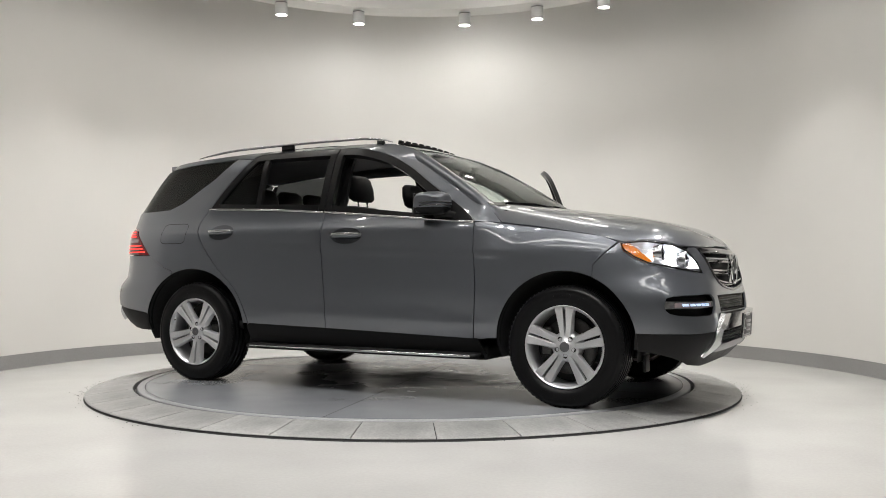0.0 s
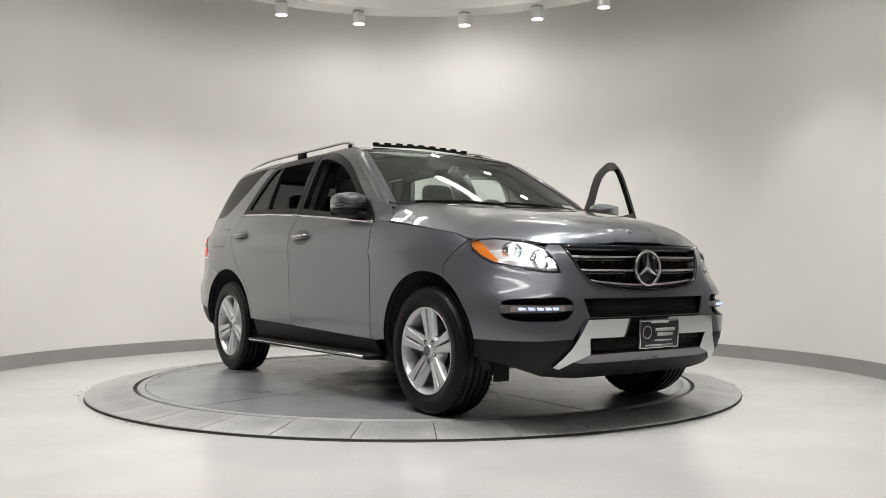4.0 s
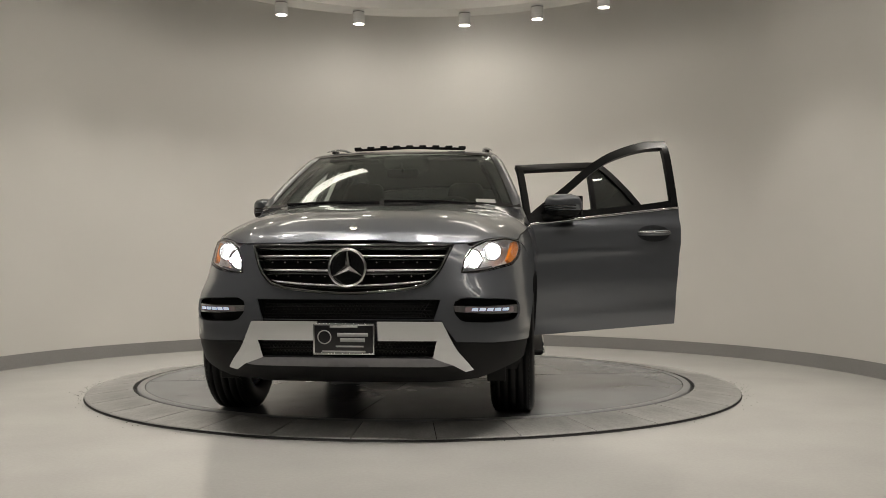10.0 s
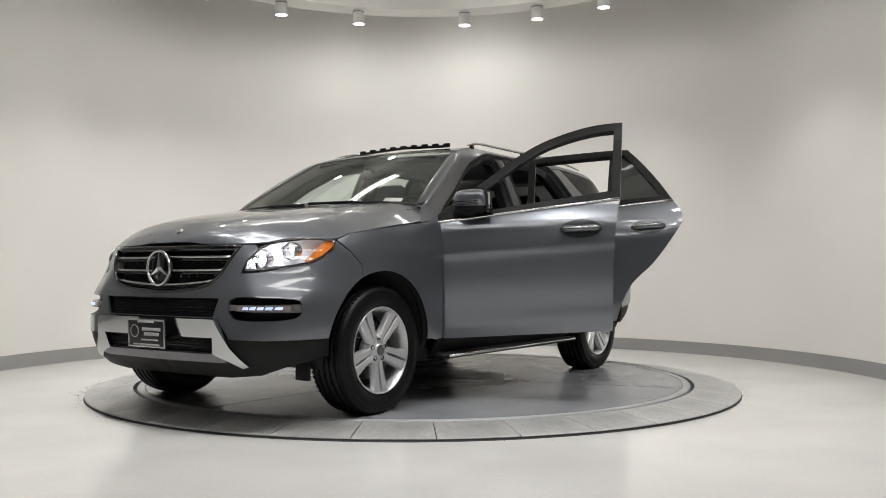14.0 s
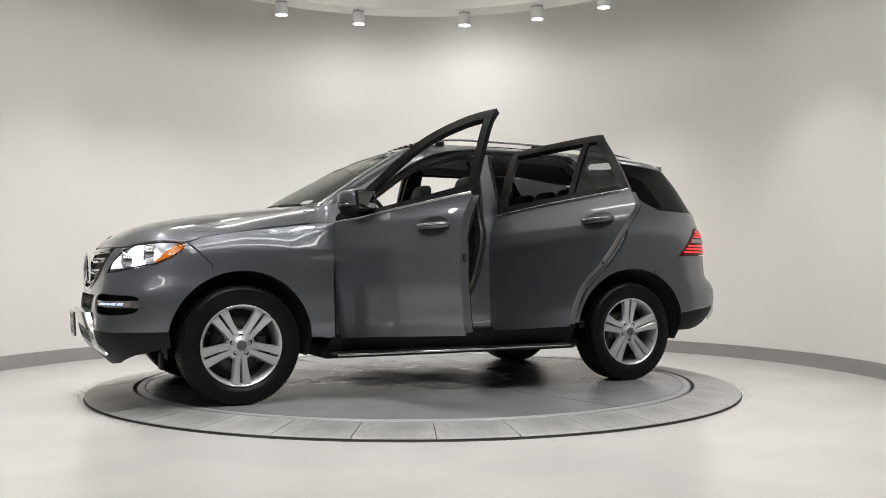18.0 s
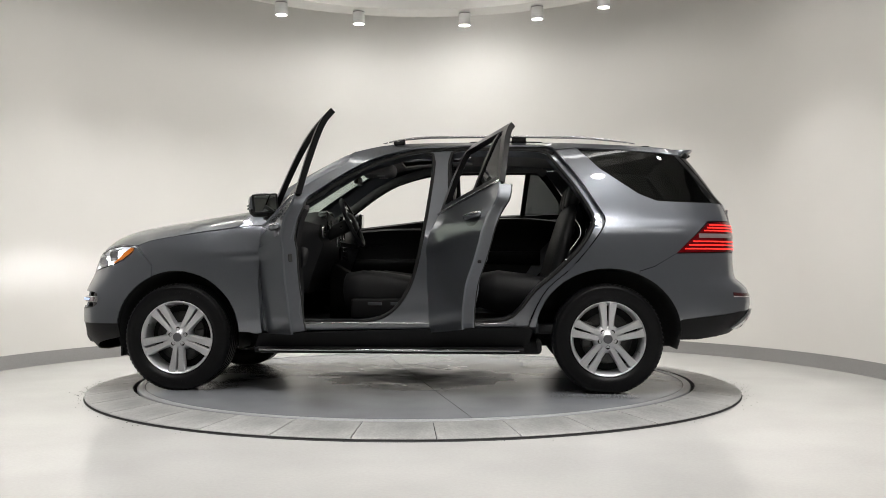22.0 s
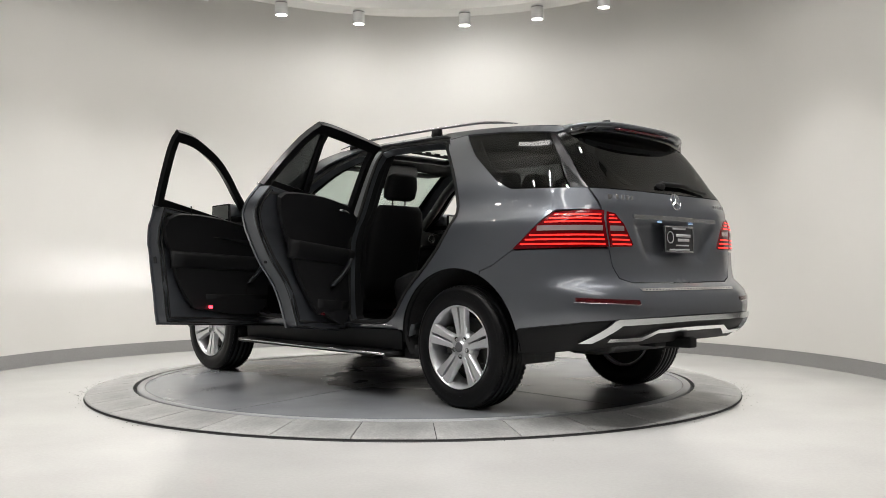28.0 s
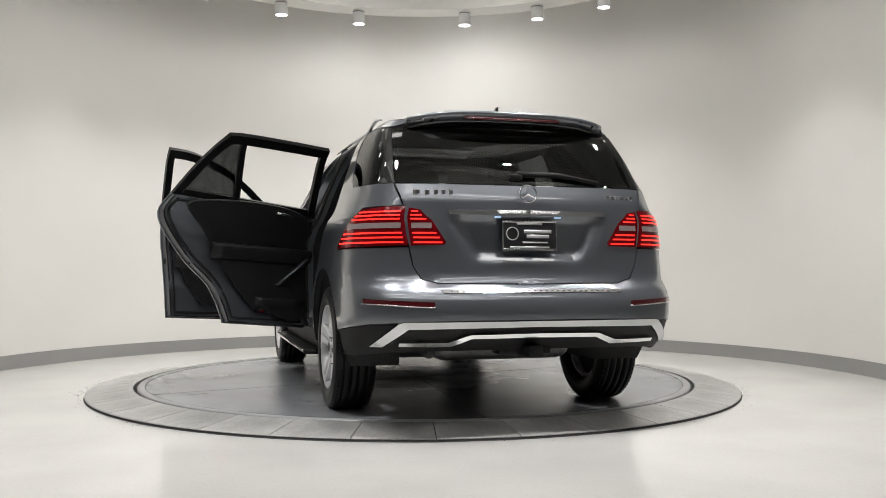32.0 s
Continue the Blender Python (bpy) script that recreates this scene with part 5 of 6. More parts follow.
part("rear_bumper", sym(skin(BUMPER_R, S_rear, 0.035, 0.012)), PAINT, car, "grey rear bumper cover")
VAL = [(a_of_x(-1.925, 0.49, True), 0.49), (a_of_x(-2.1, 0.51, True), 0.51)] + ryz([(0.84, 0.54), (0.6, 0.555), (0.0, 0.557), (0.0, 0.40), (0.6, 0.40), (0.80, 0.385)]) + [(a_of_x(-2.05, 0.36, True), 0.36), (a_of_x(-1.915, 0.36, True), 0.36)]
part("rear_valance", sym(skin(VAL, lambda a, z: S_rear(a, z, -0.006), 0.05, 0.012)), BLACK, car, "black rear valance")
part("loading_strip", sym(skin(ryz([(0.0, 0.718), (0.50, 0.718), (0.49, 0.704), (0.0, 0.704)]), lambda a, z: S_rear(a, z, 0.006), 0.05, 0.01)), CHROME, car, "chrome strip on the rear bumper")
for pts, nm in (([(0.83, 0.425), (0.715, 0.545), (0.69, 0.555), (0.0, 0.555), (0.0, 0.525), (0.665, 0.52), (0.775, 0.425)], "rear_skid"), ([(0.70, 0.448), (0.46, 0.448), (0.35, 0.487), (0.0, 0.490), (0.0, 0.468), (0.34, 0.466), (0.44, 0.425), (0.70, 0.430)], "exhaust_trim")):
    part(nm, sym(skin(ryz(pts), lambda a, z: S_rear(a, z, 0.014), 0.04, 0.025)), CHROME if nm == "exhaust_trim" else SKIDM, car, "bright metal rear trim")
for k in range(-14, 15):
    part("strip_stud", box(0, 0, 0, 0.004, 0.012, 0.005, 0.0015, Matrix.Translation(S_rear(rear_a(k * 0.032, 0.711), 0.711, 0.0065))), CAPMAT, car)
both("rear_reflector", lambda: skin(ryz([(0.875, 0.672), (0.545, 0.656), (0.54, 0.636), (0.56, 0.632), (0.875, 0.650)]), lambda a, z: S_rear(a, z, 0.003), 0.04, 0.01), REDREFLECT, "dark red reflector strip")

both("reflector_edge", lambda: tube([S_rear(rear_a(y, z), z, 0.006) for y, z in ((0.88, 0.646), (0.80, 0.643), (0.70, 0.638), (0.60, 0.632), (0.55, 0.629), (0.535, 0.634))], 0.0025, 6), CHROME, "thin bright edge of the reflector")

# ---- roof rails
for sg in (1, -1):
    mk = (lambda bm: bm) if sg > 0 else mirror_bm
    ry = lambda x: side_y(x, zt(x)) + 0.015
    xs = np.linspace(0.08, -1.68, 25)
    top = [Vector((x, ry(x) - 0.005, zt(x) + 0.031 * min(1, max(0.0, (0.10 - x) / 0.30)) ** 0.6 * min(1, max(0.0, (x + 1.70) / 0.35)) ** 0.6 + 0.008)) for x in xs]
    rr = part("roof_rail", mk(tube(top, [0.0092 * min(1, 0.35 + 0.25 * min(k, 24 - k)) for k in range(25)], 10, True, 1.5)), SATIN, car, "brushed aluminium roof rail")
    for x0, x1 in ((0.0, -0.07), (-0.83, -0.93)):
        part("rail_foot", mk(loft([[Vector((x, ry(x) + dy, z)) for dy, z in ((-0.016, zt(x) - 0.012), (0.008, zt(x) - 0.016), (0.004, zt(x) + h), (-0.012, zt(x) + h))] for x in np.linspace(x0, x1, 4) for h in [max(0.006, 0.029 * min(1, max(0.0, (0.10 - x) / 0.30)) ** 0.6 * min(1, max(0.0, (x + 1.70) / 0.35)) ** 0.6)]])), BLACK, rr, "black rail foot")

# ---- wheels
Y_W = 0.945


def wheel_mats(sg, x):
    turn = 180 if (sg > 0) == (x > 0) else 0
    return Matrix.Translation((x, sg * (Y_W - 0.01), 0.362)) @ pose(0, 0, 0, -90 * sg, 0, 0) @ pose(0, 0, 0, 0, 0, turn + (180 if sg > 0 else 0))


def spoke_bm(k):
    """One of the ten flat spokes; they stand in five close pairs with a narrow slot between."""
    ax = radians(90 + 72 * (k // 2))
    lean = 1 if k % 2 else -1
    u, t = Vector((math.cos(ax), math.sin(ax), 0)), Vector((-math.sin(ax), math.cos(ax), 0)) * lean
    secs = []
    for r, o, w, h, d, skirt in ((0.036, 0.0185, 0.0155, -0.0275, 0.030, 0.010), (0.062, 0.0190, 0.0155, -0.0265, 0.034, 0.012), (0.090, 0.0205, 0.0160, -0.0235, 0.036, 0.010), (0.130, 0.0240, 0.0182, -0.0185, 0.036, 0.007),
                                 (0.175, 0.0285, 0.0215, -0.0125, 0.034, 0.005), (0.210, 0.0325, 0.0248, -0.0080, 0.032, 0.004), (0.229, 0.0345, 0.0265, -0.0058, 0.030, 0.003), (0.2375, 0.0350, 0.0270, -0.0075, 0.028, 0.002)):
        c = u * r + t * o
        secs.append([c - t * (w + 0.001) + Vector((0, 0, h - d)), c - t * w + Vector((0, 0, h - 0.003)), c - t * (w - 0.0025) + Vector((0, 0, h)), c + t * (w - 0.003) + Vector((0, 0, h)), c + t * w + Vector((0, 0, h - 0.004)), c + t * (w + skirt) + Vector((0, 0, h - d))])
    bm = loft(secs)
    if lean < 0:
        bmesh.ops.recalc_face_normals(bm, faces=bm.faces)
    bm.normal_update()
    for e in bm.edges:
        if len(e.link_faces) == 2 and e.calc_face_angle(0) > 0.5:
            e.smooth = False
    return bm


def build_wheel():
    rim = lathe([(0.215, -0.20), (0.222, -0.10), (0.226, -0.03), (0.236, -0.012), (0.243, -0.002), (0.247, 0.0), (0.249, -0.004), (0.247, -0.015), (0.240, -0.03), (0.235, -0.20), (0.215, -0.20)], 64)
    w = part("wheel", rim, ALLOY, car, "silver alloy wheel with five double spokes")
    ty = [(0.238, -0.215), (0.26, -0.235), (0.315, -0.240), (0.348, -0.228), (0.366, -0.205), (0.3680, -0.186), (0.361, -0.184), (0.361, -0.176), (0.3685, -0.174), (0.3688, -0.142), (0.361, -0.140), (0.361, -0.132), (0.3690, -0.130), (0.3688, -0.100), (0.361, -0.098), (0.361, -0.090), (0.3686, -0.088), (0.3682, -0.056), (0.361, -0.054), (0.361, -0.047), (0.3678, -0.045), (0.366, -0.028), (0.348, -0.004), (0.335, 0.003), (0.332, 0.0015), (0.318, 0.007), (0.29, 0.008), (0.268, 0.003), (0.266, 0.0005), (0.252, -0.004), (0.244, -0.014)]
    tyre = part("tyre", lathe(ty, 80), RUBBER, w, "black tyre")
    tread = bmesh.new()
    for k in range(72):
        a = radians(5 * k)
        for z, o in ((-0.027, 0), (-0.208, 2.0)):
            add_box(tread, 0, 0, 0, 0.008, 0.020, 0.018, 0, pose(0, 0, z, 0, 0, 5 * k + o) @ Matrix.Translation((0.3602, 0, 0)) @ pose(0, 0, 0, 18, 0, 0))
    tagged(part("tread", tread, RUBBER, w, "", False), kind="stuff")
    for k in range(10):
        part("spoke", spoke_bm(k), ALLOY, w, "", True)
    for k in range(5):
        ax = radians(90 + 72 * k)
        u, t = Vector((math.cos(ax), math.sin(ax), 0)), Vector((-math.sin(ax), math.cos(ax), 0))
        part("slot_ridge", loft([[u * r - t * q + Vector((0, 0, -0.060)), u * r - t * q * 0.5 + Vector((0, 0, h)), u * r + t * q * 0.5 + Vector((0, 0, h)), u * r + t * q + Vector((0, 0, -0.060))] for r, q, h in ((0.045, 0.006, -0.034), (0.09, 0.006, -0.034), (0.115, 0.004, -0.042))]), ALLOY, w)
    # raised marks on the sidewall
    marks = bmesh.new()
    for a0 in (62, 242):
        for k in range(9):
            add_box(marks, 0, 0, 0, 0.026, 0.008, 0.003, 0, pose(0, 0, 0.0065, 0, 0, a0 + 5.0 * k) @ Matrix.Translation((0.300, 0, 0)))
    tagged(part("sidewall_lettering", marks, RUBBER, w, "raised marks on the tyre wall", False), kind="stuff")
    part("valve", tube([(0.205, -0.085, -0.02), (0.196, -0.081, 0.004)], 0.0035, 6), GAPMAT, w)
    part("hub", lathe([(0.001, -0.014), (0.030, -0.014), (0.034, -0.018), (0.036, -0.024), (0.070, -0.0275), (0.082, -0.032), (0.092, -0.048), (0.098, -0.09)], 40), ALLOY, w)
    part("hub_cap", lathe([(0.001, -0.0125), (0.020, -0.0125), (0.0275, -0.010), (0.0305, -0.0135)], 32), CAPMAT, w, "dark grey hub cap")
    for k in range(5):
        a = radians(90 + 36 + 72 * k)
        part("bolt_hole", lathe([(0.001, 0.0), (0.011, 0.0), (0.0135, 0.003), (0.015, -0.004)], 16, Matrix.Translation((0.056 * math.cos(a), 0.056 * math.sin(a), -0.0265))), GAPMAT, w)
    part("brake_disc", lathe([(0.06, -0.105), (0.10, -0.10), (0.17, -0.10), (0.172, -0.12), (0.06, -0.12)], 48), STEEL, w, "steel brake disc")
    part("caliper", box(-0.135, 0.03, -0.10, 0.07, 0.17, 0.06, 0.015), STEEL, w)
    part("wheel_back", lathe([(0.001, -0.15), (0.22, -0.15)], 32), DARKPART, w)
    return w


W0 = build_wheel()
W0.matrix_basis = wheel_mats(1, 1.4575)
for sg, x in ((1, -1.4575), (-1, 1.4575), (-1, -1.4575)):
    copy_thing(W0, wheel_mats(sg, x))

# ---- wheel wells, underbody
for sg in (1, -1):
    mk = (lambda bm: bm) if sg > 0 else mirror_bm
    for (cx, cz, a, b) in (FA, RA):
        bm = bmesh.new()
        pa = arc(cx, cz, a - 0.004, b - 0.004, -14, 194, 28)
        A = [bm.verts.new((x, side_y(x, z) - 0.012, z)) for x, z in pa]
        B = [bm.verts.new((x, 0.60, z)) for x, z in pa]
        for k in range(len(pa) - 1):
            bm.faces.new((A[k], A[k + 1], B[k + 1], B[k]))
        bm.faces.new(B)
        part("wheel_well", mk(bm), DARKPART, car, "dark wheel housing")
        bm = bmesh.new()
        pa = arc(cx, cz, a, b, -4, 184, 28)
        A = [bm.verts.new(S_side(x, z, -0.002)) for x, z in pa]
        pb = arc(cx, cz, a - 0.006, b - 0.006, -4, 184, 28)
        B = [bm.verts.new(S_side(x, z, -0.05)) for x, z in pb]
        for k in range(len(pa) - 1):
            bm.faces.new((A[k], A[k + 1], B[k + 1], B[k]))
        part("arch_lip", mk(bm), BLACK, car)
part("underbody", box(-0.05, 0, 0.30, 1.95, 1.72, 0.10, 0.03), DARKPART, car, "dark underbody")
part("underbody", box(0.0, 0, 0.36, 3.3, 1.10, 0.12, 0.03), DARKPART, car)
part("engine_block", box(1.5, 0, 0.66, 1.1, 1.15, 0.62, 0.05), DARKPART, car)
part("exhaust", tube([(-1.9, 0.45, 0.37), (-2.15, 0.50, 0.385), (-2.26, 0.52, 0.385)], 0.032, 12), DARKPART, car)
part("muffler", box(-1.98, 0.05, 0.392, 0.30, 0.80, 0.14, 0.068), STEELDARK, car, "grey exhaust muffler")
part("tow_hitch", box(-2.36, 0.0, 0.395, 0.22, 0.08, 0.06, 0.01), BLACK, car, "black tow hitch")
part("tow_bracket", box(-2.25, 0.0, 0.40, 0.12, 0.30, 0.06, 0.01), BLACK, car)
both("air_guide", lambda: box(1.90, 0.74, 0.27, 0.02, 0.10, 0.10, 0.006), BLACK)

# ---- cabin
part("cabin_floor", box(-0.25, 0, 0.42, 2.4, 1.70, 0.06, 0.02), CARPET, car, "black carpet")
part("firewall", box(0.93, 0, 0.80, 0.06, 1.70, 0.80, 0.02), BLACK, car)
part("rear_panel", box(-2.15, 0, 0.85, 0.05, 1.2, 0.85, 0.02), BLACK, car)
part("boot_floor", box(-1.75, 0, 0.72, 0.85, 1.05, 0.04, 0.01), CARPET, car)
part("headliner", skin([(x, y - 0.03) for x, y in RL] + [(x, -y + 0.03) for x, y in RL[::-1]], lambda x, y: S_roof(x, y, -0.045), 0.15, 0.008, holes=[SUN], flip=True), HEADLINER, car, "grey headliner")


def dash_sec(y):
    k = 1 - 0.04 * (abs(y) / 0.8) ** 2
    hood = 0.065 * math.exp(-((y - 0.37) / 0.20) ** 2)
    return [Vector((0.92, y, 0.75)), Vector((0.96, y, 1.20 * k)), Vector((0.78, y, 1.215 * k + hood * 0.4)), Vector((0.60, y, 1.20 * k + hood)), Vector((0.50, y, 1.17 * k + hood)), Vector((0.52, y, 1.06)), Vector((0.48, y, 1.0)), Vector((0.54, y, 0.84)), Vector((0.60, y, 0.66))]


part("dashboard", loft([dash_sec(y) for y in np.linspace(-0.80, 0.80, 25)]), LEATHER, car, "black dashboard")
part("dash_trim", loft([[Vector((0.482, y, 1.035)), Vector((0.472, y, 1.0))] for y in np.linspace(-0.74, 0.12, 9)], cap=False, closed=False), GLOSSBLACK, car)
for y in (-0.68, 0.70, -0.07, 0.07):
    part("air_vent", lathe([(0.001, 0.002), (0.032, 0.004), (0.040, 0.010), (0.044, 0.0)], 20, Matrix.Translation((0.492, y, 1.09)) @ pose(0, 0, 0, 0, -90, 0)), SATIN, car)
for y in (0.285, 0.455):
    gm = Matrix.Translation((0.512, y, 1.185)) @ pose(0, 0, 0, 0, -80, 0)
    gg = part("gauge", lathe([(0.001, 0.0), (0.060, 0.0), (0.064, 0.008), (0.068, 0.008), (0.070, 0.0), (0.070, -0.05)], 32, gm), GLOSSBLACK, car, "round black gauge")
    part("gauge_ring", lathe([(0.060, 0.0015), (0.063, 0.0095), (0.067, 0.0095)], 32, gm), CHROME, gg, "chrome gauge ring")
    for k in range(9):
        part("gauge_mark", box(0, 0, 0, 0.010, 0.003, 0.001, 0, gm @ pose(0, 0, 0.002, 0, 0, -30 + 30 * k) @ Matrix.Translation((0.048, 0, 0))), PRINT, gg)
part("console", loft([[Vector((x, y, z)) for y, z in ((-0.14, 0.46), (-0.14, h), (-0.10, h + 0.02), (0.10, h + 0.02), (0.14, h), (0.14, 0.46))] for x, h in ((0.55, 0.86), (0.35, 0.74), (0.1, 0.70), (-0.1, 0.74), (-0.42, 0.74), (-0.50, 0.70))]), LEATHER, car, "black centre console")
SW = Matrix.Translation((0.345, 0.37, 1.17)) @ pose(0, 0, 0, 0, -65, 0)
prof = [(0.182 + 0.015 * math.cos(a), 0.015 * math.sin(a)) for a in np.linspace(0, 2 * math.pi, 11)[:-1]]
wheel_s = part("steering_wheel", lathe(prof, 40, SW, True), LEATHER, car, "black leather steering wheel")
part("airbag", lathe([(0.001, 0.03), (0.06, 0.026), (0.085, 0.0), (0.07, -0.03)], 24, SW), LEATHER, wheel_s)
for a in (0, 180, 270):
    part("wheel_spoke", tube([SW @ Vector((0.06 * math.cos(radians(a + 90)), 0.06 * math.sin(radians(a + 90)), 0)), SW @ Vector((0.178 * math.cos(radians(a + 90)), 0.178 * math.sin(radians(a + 90)), 0))], 0.016, 8), SATIN, wheel_s)
part("steering_column", tube([(0.37, 0.37, 1.155), (0.62, 0.37, 1.04)], 0.05, 12), BLACK, car)
part("rear_view_mirror", box(0, 0, 0, 0.035, 0.23, 0.065, 0.015, Matrix.Translation((0.36, 0.0, 1.52))), BLACK, car, "rear view mirror")
part("mirror_arm", tube([(0.37, 0, 1.53), (0.46, 0, 1.575)], 0.010, 8), BLACK, car)


def rounded(x0, w, d, z, tilt=0.0, n=20, p=3.0):
    return [Vector((x0 + 0.5 * d * math.copysign(abs(math.cos(t)) ** (2 / p), math.cos(t)), 0.5 * w * math.copysign(abs(math.sin(t)) ** (2 / p), math.sin(t)), z)) for t in np.linspace(0, 2 * math.pi, n + 1)[:-1]]


def seat(x, y, wide, rear=False):
    mv = Matrix.Translation((x, y, 0))

    def at(bm):
        bmesh.ops.transform(bm, matrix=mv, verts=bm.verts)
        return bm
    s = part("seat_cushion" if not rear else "rear_cushion", at(loft([[Vector((xx, wide * 0.5 * yy, zz)) for yy, zz in ((-1, z0), (-1.02, z1), (-0.86, z1 + 0.045), (-0.6, z1 + 0.02), (0, z1 + 0.01), (0.6, z1 + 0.02), (0.86, z1 + 0.045), (1.02, z1), (1, z0))] for xx, z0, z1 in ((0.29, 0.66, 0.71), (0.27, 0.56, 0.755), (0.15, 0.52, 0.775), (-0.05, 0.52, 0.75), (-0.22, 0.52, 0.72), (-0.27, 0.54, 0.68))])), LEATHER, car, "black leather seat")
    bk = []
    for zz, dx, w, th in ((0.60, -0.22, 0.94, 0.13), (0.75, -0.25, 1.0, 0.15), (0.95, -0.30, 1.0, 0.14), (1.12, -0.345, 0.97, 0.12), (1.24, -0.375, 0.86, 0.10), (1.285, -0.385, 0.70, 0.07)):
        bk.append(rounded(dx, wide * w, th, zz))
    part("backrest", at(loft(bk)), LEATHER, s)
    for yy in ((0,) if wide < 0.7 else (-0.33, 0.0, 0.33)):
        hr = []
        for zz, w, th in ((1.325, 0.20, 0.07), (1.345, 0.27, 0.10), (1.42, 0.29, 0.105), (1.49, 0.26, 0.09), (1.515, 0.19, 0.06)):
            hr.append([v + Vector((0, yy, 0)) for v in rounded(-0.385 - 0.2 * (zz - 1.325), w, th, zz)])
        if rear:
            hr = [[v + Vector((0, 0, -0.05)) for v in q] for q in hr]
        part("headrest", at(loft(hr)), LEATHER, s)
        for dy in (-0.06, 0.06):
            part("headrest_post", at(tube([(-0.375, yy + dy, 1.25), (-0.385, yy + dy, 1.36 - (0.05 if rear else 0))], 0.006, 8)), CHROME, s)
    if not rear:
        part("seat_side", at(box(-0.0, math.copysign(wide * 0.5 + 0.01, y), 0.55, 0.46, 0.04, 0.14, 0.015)), BLACK, s)
        part("seat_base", at(box(-0.0, 0, 0.47, 0.46, wide * 0.8, 0.08, 0.01)), BLACK, s)
        for dx, sx in ((0.06, 0.10), (-0.08, 0.06)):
            part("seat_switch", at(box(dx, math.copysign(wide * 0.5 + 0.033, y), 0.585, sx, 0.008, 0.022, 0.003)), mat_handle, s)
        for q in (-0.33, 0.33):
            part("seat_seam", at(tube([(0.27, wide * q, 0.772), (0.15, wide * q, 0.793), (-0.05, wide * q, 0.768), (-0.20, wide * q, 0.738)], 0.004, 6)), SEAL, s)
    return s


seat(0.07, 0.40, 0.52)
seat(0.07, -0.40, 0.52)
seat(-0.88, 0.0, 1.34, True)
# door openings: painted jambs and pillars seen with the left doors open
OPEN_F = curve2([(0.78, 0.50), (0.83, 0.75), (0.815, 1.06), (0.72, 1.175), (0.50, 1.325), (0.31, 1.455), (0.12, 1.555), (-0.12, 1.632), (-0.235, 1.635), (-0.275, 1.57), (-0.235, 1.2), (-0.195, 0.95), (-0.13, 0.72), (-0.02, 0.56), (0.14, 0.488), (0.45, 0.478)], 0.04, True)
OPEN_R = curve2([(-0.40, 0.52), (-0.405, 0.9), (-0.41, 1.2), (-0.405, 1.58), (-0.45, 1.648), (-0.6, 1.658), (-1.01, 1.645), (-1.09, 1.59), (-1.23, 1.41), (-1.33, 1.25), (-1.365, 1.16), (-1.34, 1.08), (-1.26, 0.96), (-1.12, 0.82), (-0.97, 0.69), (-0.87, 0.565), (-0.78, 0.50), (-0.60, 0.485), (-0.45, 0.487)], 0.04, True)
FRAME = [(0.855, 0.41), (0.876, 0.74), (0.855, 1.112)] + [(x, z - 0.004) for x, z in DLO_S[1:-1]] + curve2([(-1.12, 1.656), (-1.272, 1.458), (-1.392, 1.262), (-1.438, 1.18), (-1.428, 1.11), (-1.338, 0.98), (-1.208, 0.83), (-1.058, 0.70), (-0.968, 0.55), (-0.928, 0.445)], 0.05) + [(-0.25, 0.43)]
side = part("body_side_frame", skin(FRAME, S_in(0.040), 0.05, 0.05, holes=[OPEN_F, OPEN_R]), PAINT, car, "painted door openings with centre pillar")
bm = bmesh.new()
rl = dense(FRAME, 0.05)
ra = [bm.verts.new(S_side(x, z, -0.010)) for x, z in rl]
rb = [bm.verts.new(S_side(x, z, -0.046)) for x, z in rl]
for k in range(len(rl)):
    bm.faces.new((ra[k], ra[(k + 1) % len(rl)], rb[(k + 1) % len(rl)], rb[k]))
part("jamb_edge", bm, PAINT, side, "painted edge of the door opening")
for o in (OPEN_F, OPEN_R):
    part("opening_seal", tube([S_side(x, z, -0.045) for x, z in dense(inset(o, -0.010), 0.05)] + [S_side(*inset(o, -0.010)[0], -0.045)], 0.013, 8), SEAL, side, "black rubber door opening seal")
for o in (OPEN_F, OPEN_R):
    bm = bmesh.new()
    lp = dense(o, 0.05)
    ra = [bm.verts.new(S_side(x, z, -0.088)) for x, z in lp]
    rb = [bm.verts.new(S_side(x, z, -0.150)) for x, z in inset(lp, 0.006)]
    for k in range(len(lp)):
        bm.faces.new((ra[k], ra[(k + 1) % len(lp)], rb[(k + 1) % len(lp)], rb[k]))
    part("opening_lining", bm, BLACK, side, "black lining of the door opening")
part("sill_plate", tube([S_side(x, 0.462, -0.032) for x in np.linspace(0.80, -0.85, 8)], 0.006, 6), SATIN, side, "bright sill strip")
part("striker", box(-0.30, 0.885, 0.90, 0.05, 0.03, 0.03, 0.006), CHROME, side)
part("striker", box(-1.20, 0.885, 0.88, 0.05, 0.03, 0.03, 0.006), CHROME, side)
part("pillar_cover_right", mirror_bm(skin([(-0.22, 0.42), (-0.26, 0.90), (-0.30, 1.25), (-0.32, 1.69), (-0.39, 1.69), (-0.39, 1.25), (-0.36, 0.9), (-0.34, 0.42)], S_in(0.10), 0.06, 0.03)), BLACK, car).name = "pillar_lining"
oc = part("overhead_console", box(0.20, 0, 1.600, 0.26, 0.30, 0.10, 0.035), HEADLINER, car, "grey overhead console")
for y in (-0.08, 0.08):
    part("map_lamp", lathe([(0.001, 0.0), (0.028, 0.0), (0.034, 0.004), (0.036, 0.0)], 20, Matrix.Translation((0.17, y, 1.548)) @ pose(0, 0, 0, 180, 0, 0)), PRINT, oc)
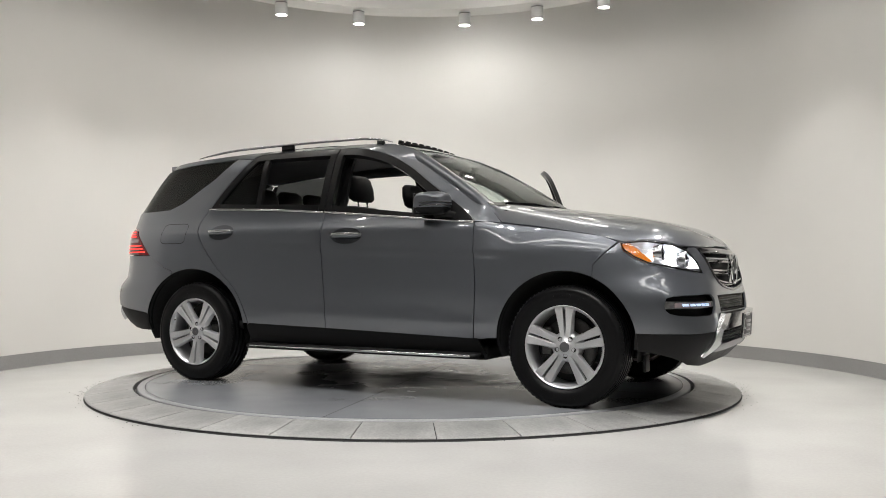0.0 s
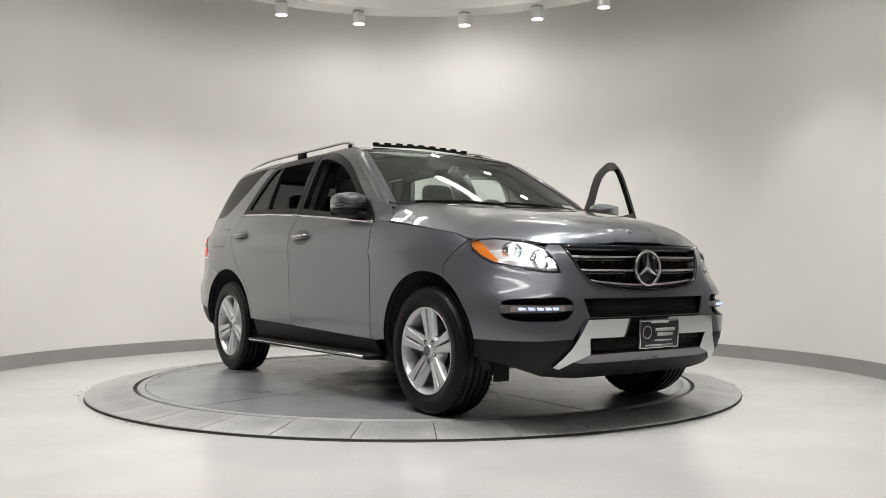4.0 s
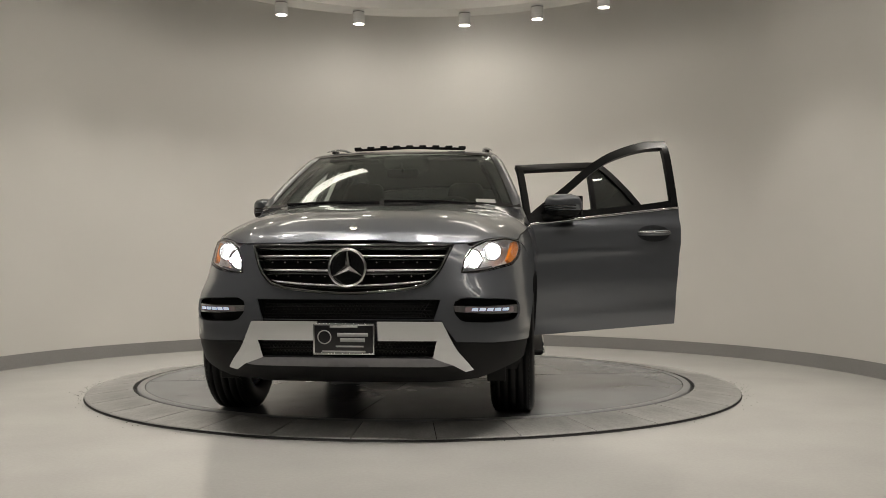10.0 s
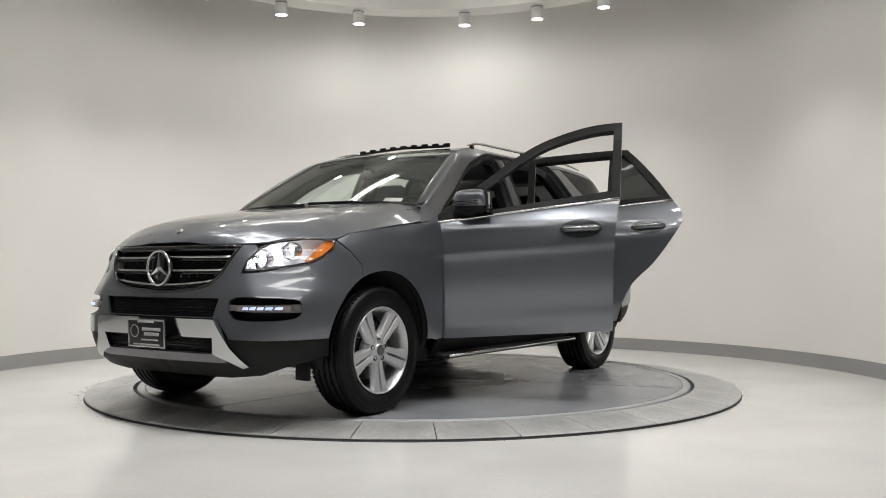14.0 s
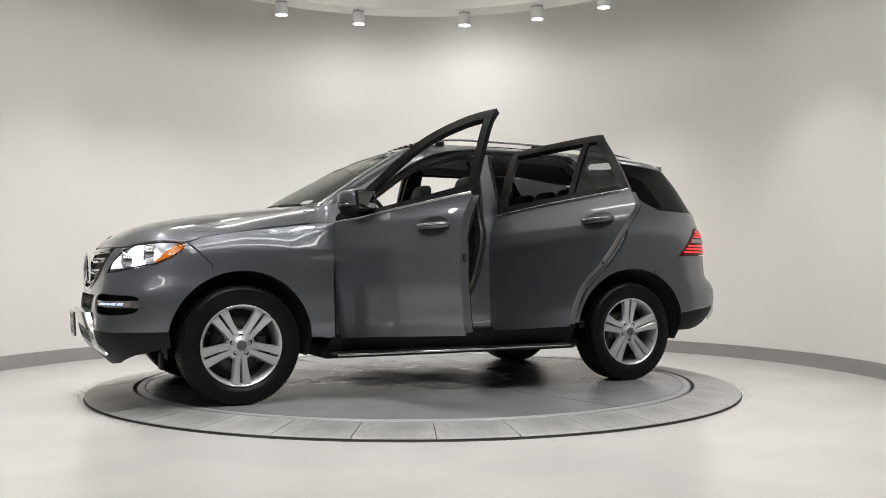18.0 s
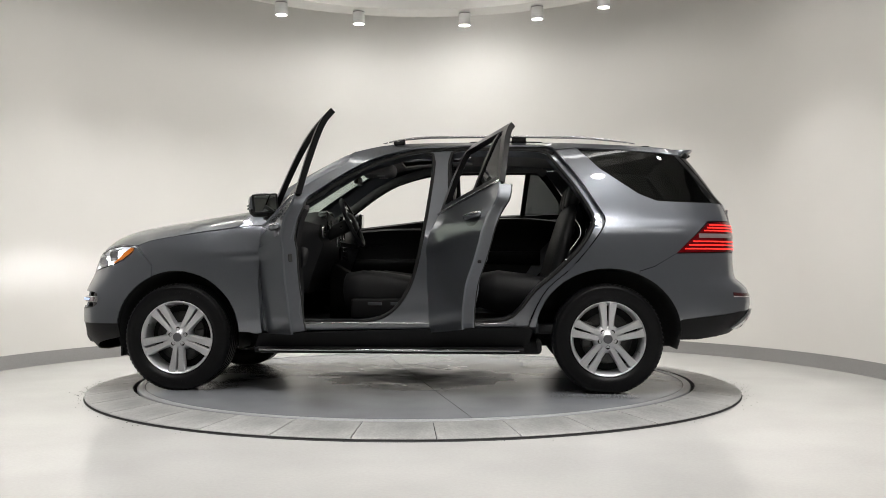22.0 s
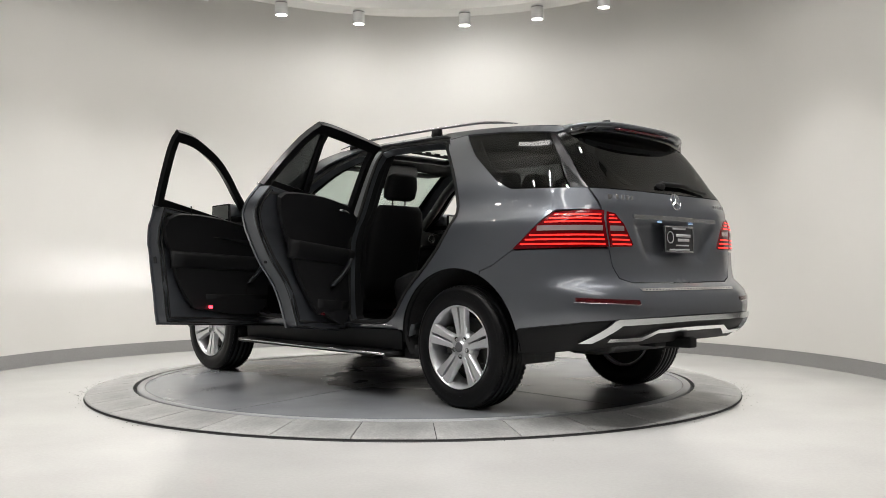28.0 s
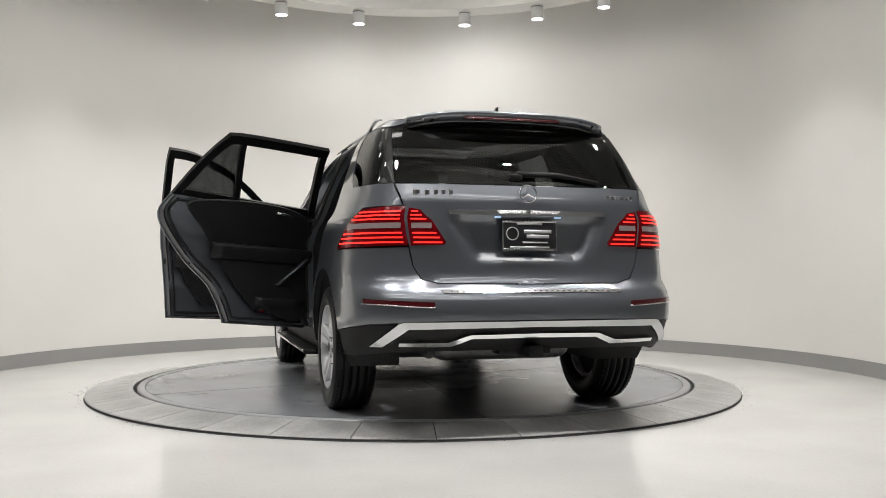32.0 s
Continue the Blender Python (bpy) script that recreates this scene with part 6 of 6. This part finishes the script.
both("console_strip", lambda: tube([(0.42, 0.145, 0.80), (0.30, 0.147, 0.755), (0.05, 0.147, 0.728), (-0.25, 0.147, 0.735)], 0.008, 8), SATIN, "satin strip along the console")
part("gear_panel", box(0.20, 0.0, 0.752, 0.34, 0.18, 0.012, 0.004, None), GLOSSBLACK, car, "gloss black console panel")
part("screen", box(0.475, 0.0, 1.175, 0.03, 0.22, 0.12, 0.006, None), GLOSSBLACK, car, "dark dashboard screen")
part("radio_panel", box(0.475, 0.0, 0.945, 0.03, 0.22, 0.10, 0.006, None), GLOSSBLACK, car, "dark button panel")
for k in range(8):
    part("panel_button", box(0.458, -0.09 + 0.0257 * k, 0.965, 0.008, 0.018, 0.012, 0.002), SATIN, car)
for y in (0.285, 0.455):
    part("column_stalk", tube([(0.42, 0.37 + (0.05 if y > 0.37 else -0.05), 1.13), (0.40, 0.37 + (0.15 if y > 0.37 else -0.15), 1.14)], 0.008, 8), BLACK, car)
part("key_set", box(0.44, 0.45, 1.02, 0.02, 0.03, 0.06, 0.006), SATIN, car, "bunch of keys hanging from the dashboard")
part("brake_pedal", box(0.72, 0.42, 0.58, 0.015, 0.10, 0.06, 0.004, None), SATIN, car)
both("grab_handle", lambda: tube([(-0.55, 0.58, 1.665), (-0.60, 0.57, 1.645), (-0.72, 0.57, 1.645), (-0.77, 0.58, 1.665)], 0.012, 8), HEADLINER)
both("sun_visor", lambda: box(0.30, 0.36, 1.615, 0.16, 0.36, 0.02, 0.008, None), HEADLINER)
part("floor_paper", box(0.52, 0.56, 0.458, 0.26, 0.20, 0.004, 0, None), WALLPAINT, car, "white paper floor mat")
both("door_sill", lambda: loft([[Vector((x, y, z)) for y, z in ((0.90, 0.40), (0.885, 0.475), (0.80, 0.485), (0.78, 0.43))] for x in np.linspace(0.90, -1.0, 9)]), INNER, "painted door sill")
both("front_jamb", lambda: loft([[Vector((x, side_y(0.9, z) - dy, z)) for x, dy in ((0.88, 0.02), (0.80, 0.10), (0.90, 0.16), (0.96, 0.02))] for z in (0.42, 0.6, 0.8, 1.0, 1.12)]), INNER)
both("door_seal", lambda: tube([S_side(x, z - 0.03, -0.045) for x, z in DLO], 0.014, 8), SEAL)
both("inner_pillar", lambda: skin([(-0.17, 0.45), (-0.22, 0.90), (-0.29, 1.66), (-0.41, 1.66), (-0.43, 0.9), (-0.38, 0.45)], S_in(0.13), 0.1, 0.03), BLACK)
both("inner_rail", lambda: tube([S_side(x, z - 0.03, -0.085) for x, z in DLO], 0.035, 8), HEADLINER)
both("boot_side", lambda: box(-1.78, 0.70, 1.02, 0.62, 0.02, 0.42, 0.01), BLACK, "black boot lining")
both("quarter_trim", lambda: skin([(-1.36, 0.88), (-1.50, 1.15), (-1.32, 1.64), (-1.5, 1.45), (-1.85, 1.26), (-2.1, 1.26), (-2.1, 0.88)], S_in(0.09), 0.12, 0.02), BLACK)


def motions():
    rows_car, rows_disc = [], []
    ts = [t for t, _ in TURN]
    va = [a for _, a in TURN]
    for k in range(33):
        a = smooth_turn(k, ts, va)
        fx, fy = -math.sin(radians(a)), -math.cos(radians(a))
        rows_car.append((k, pose(CAR_X * fx - CAR_Y * fy, CAR_X * fy + CAR_Y * fx, 0, 0, 0, -90 - a)))
        rows_disc.append((k, pose(0, 0, 0, 0, 0, -a)))
    walk(car, rows_car)
    walk(disc, rows_disc)


def smooth_turn(t, ts, va):
    return float(np.interp(t, ts, va))


motions()
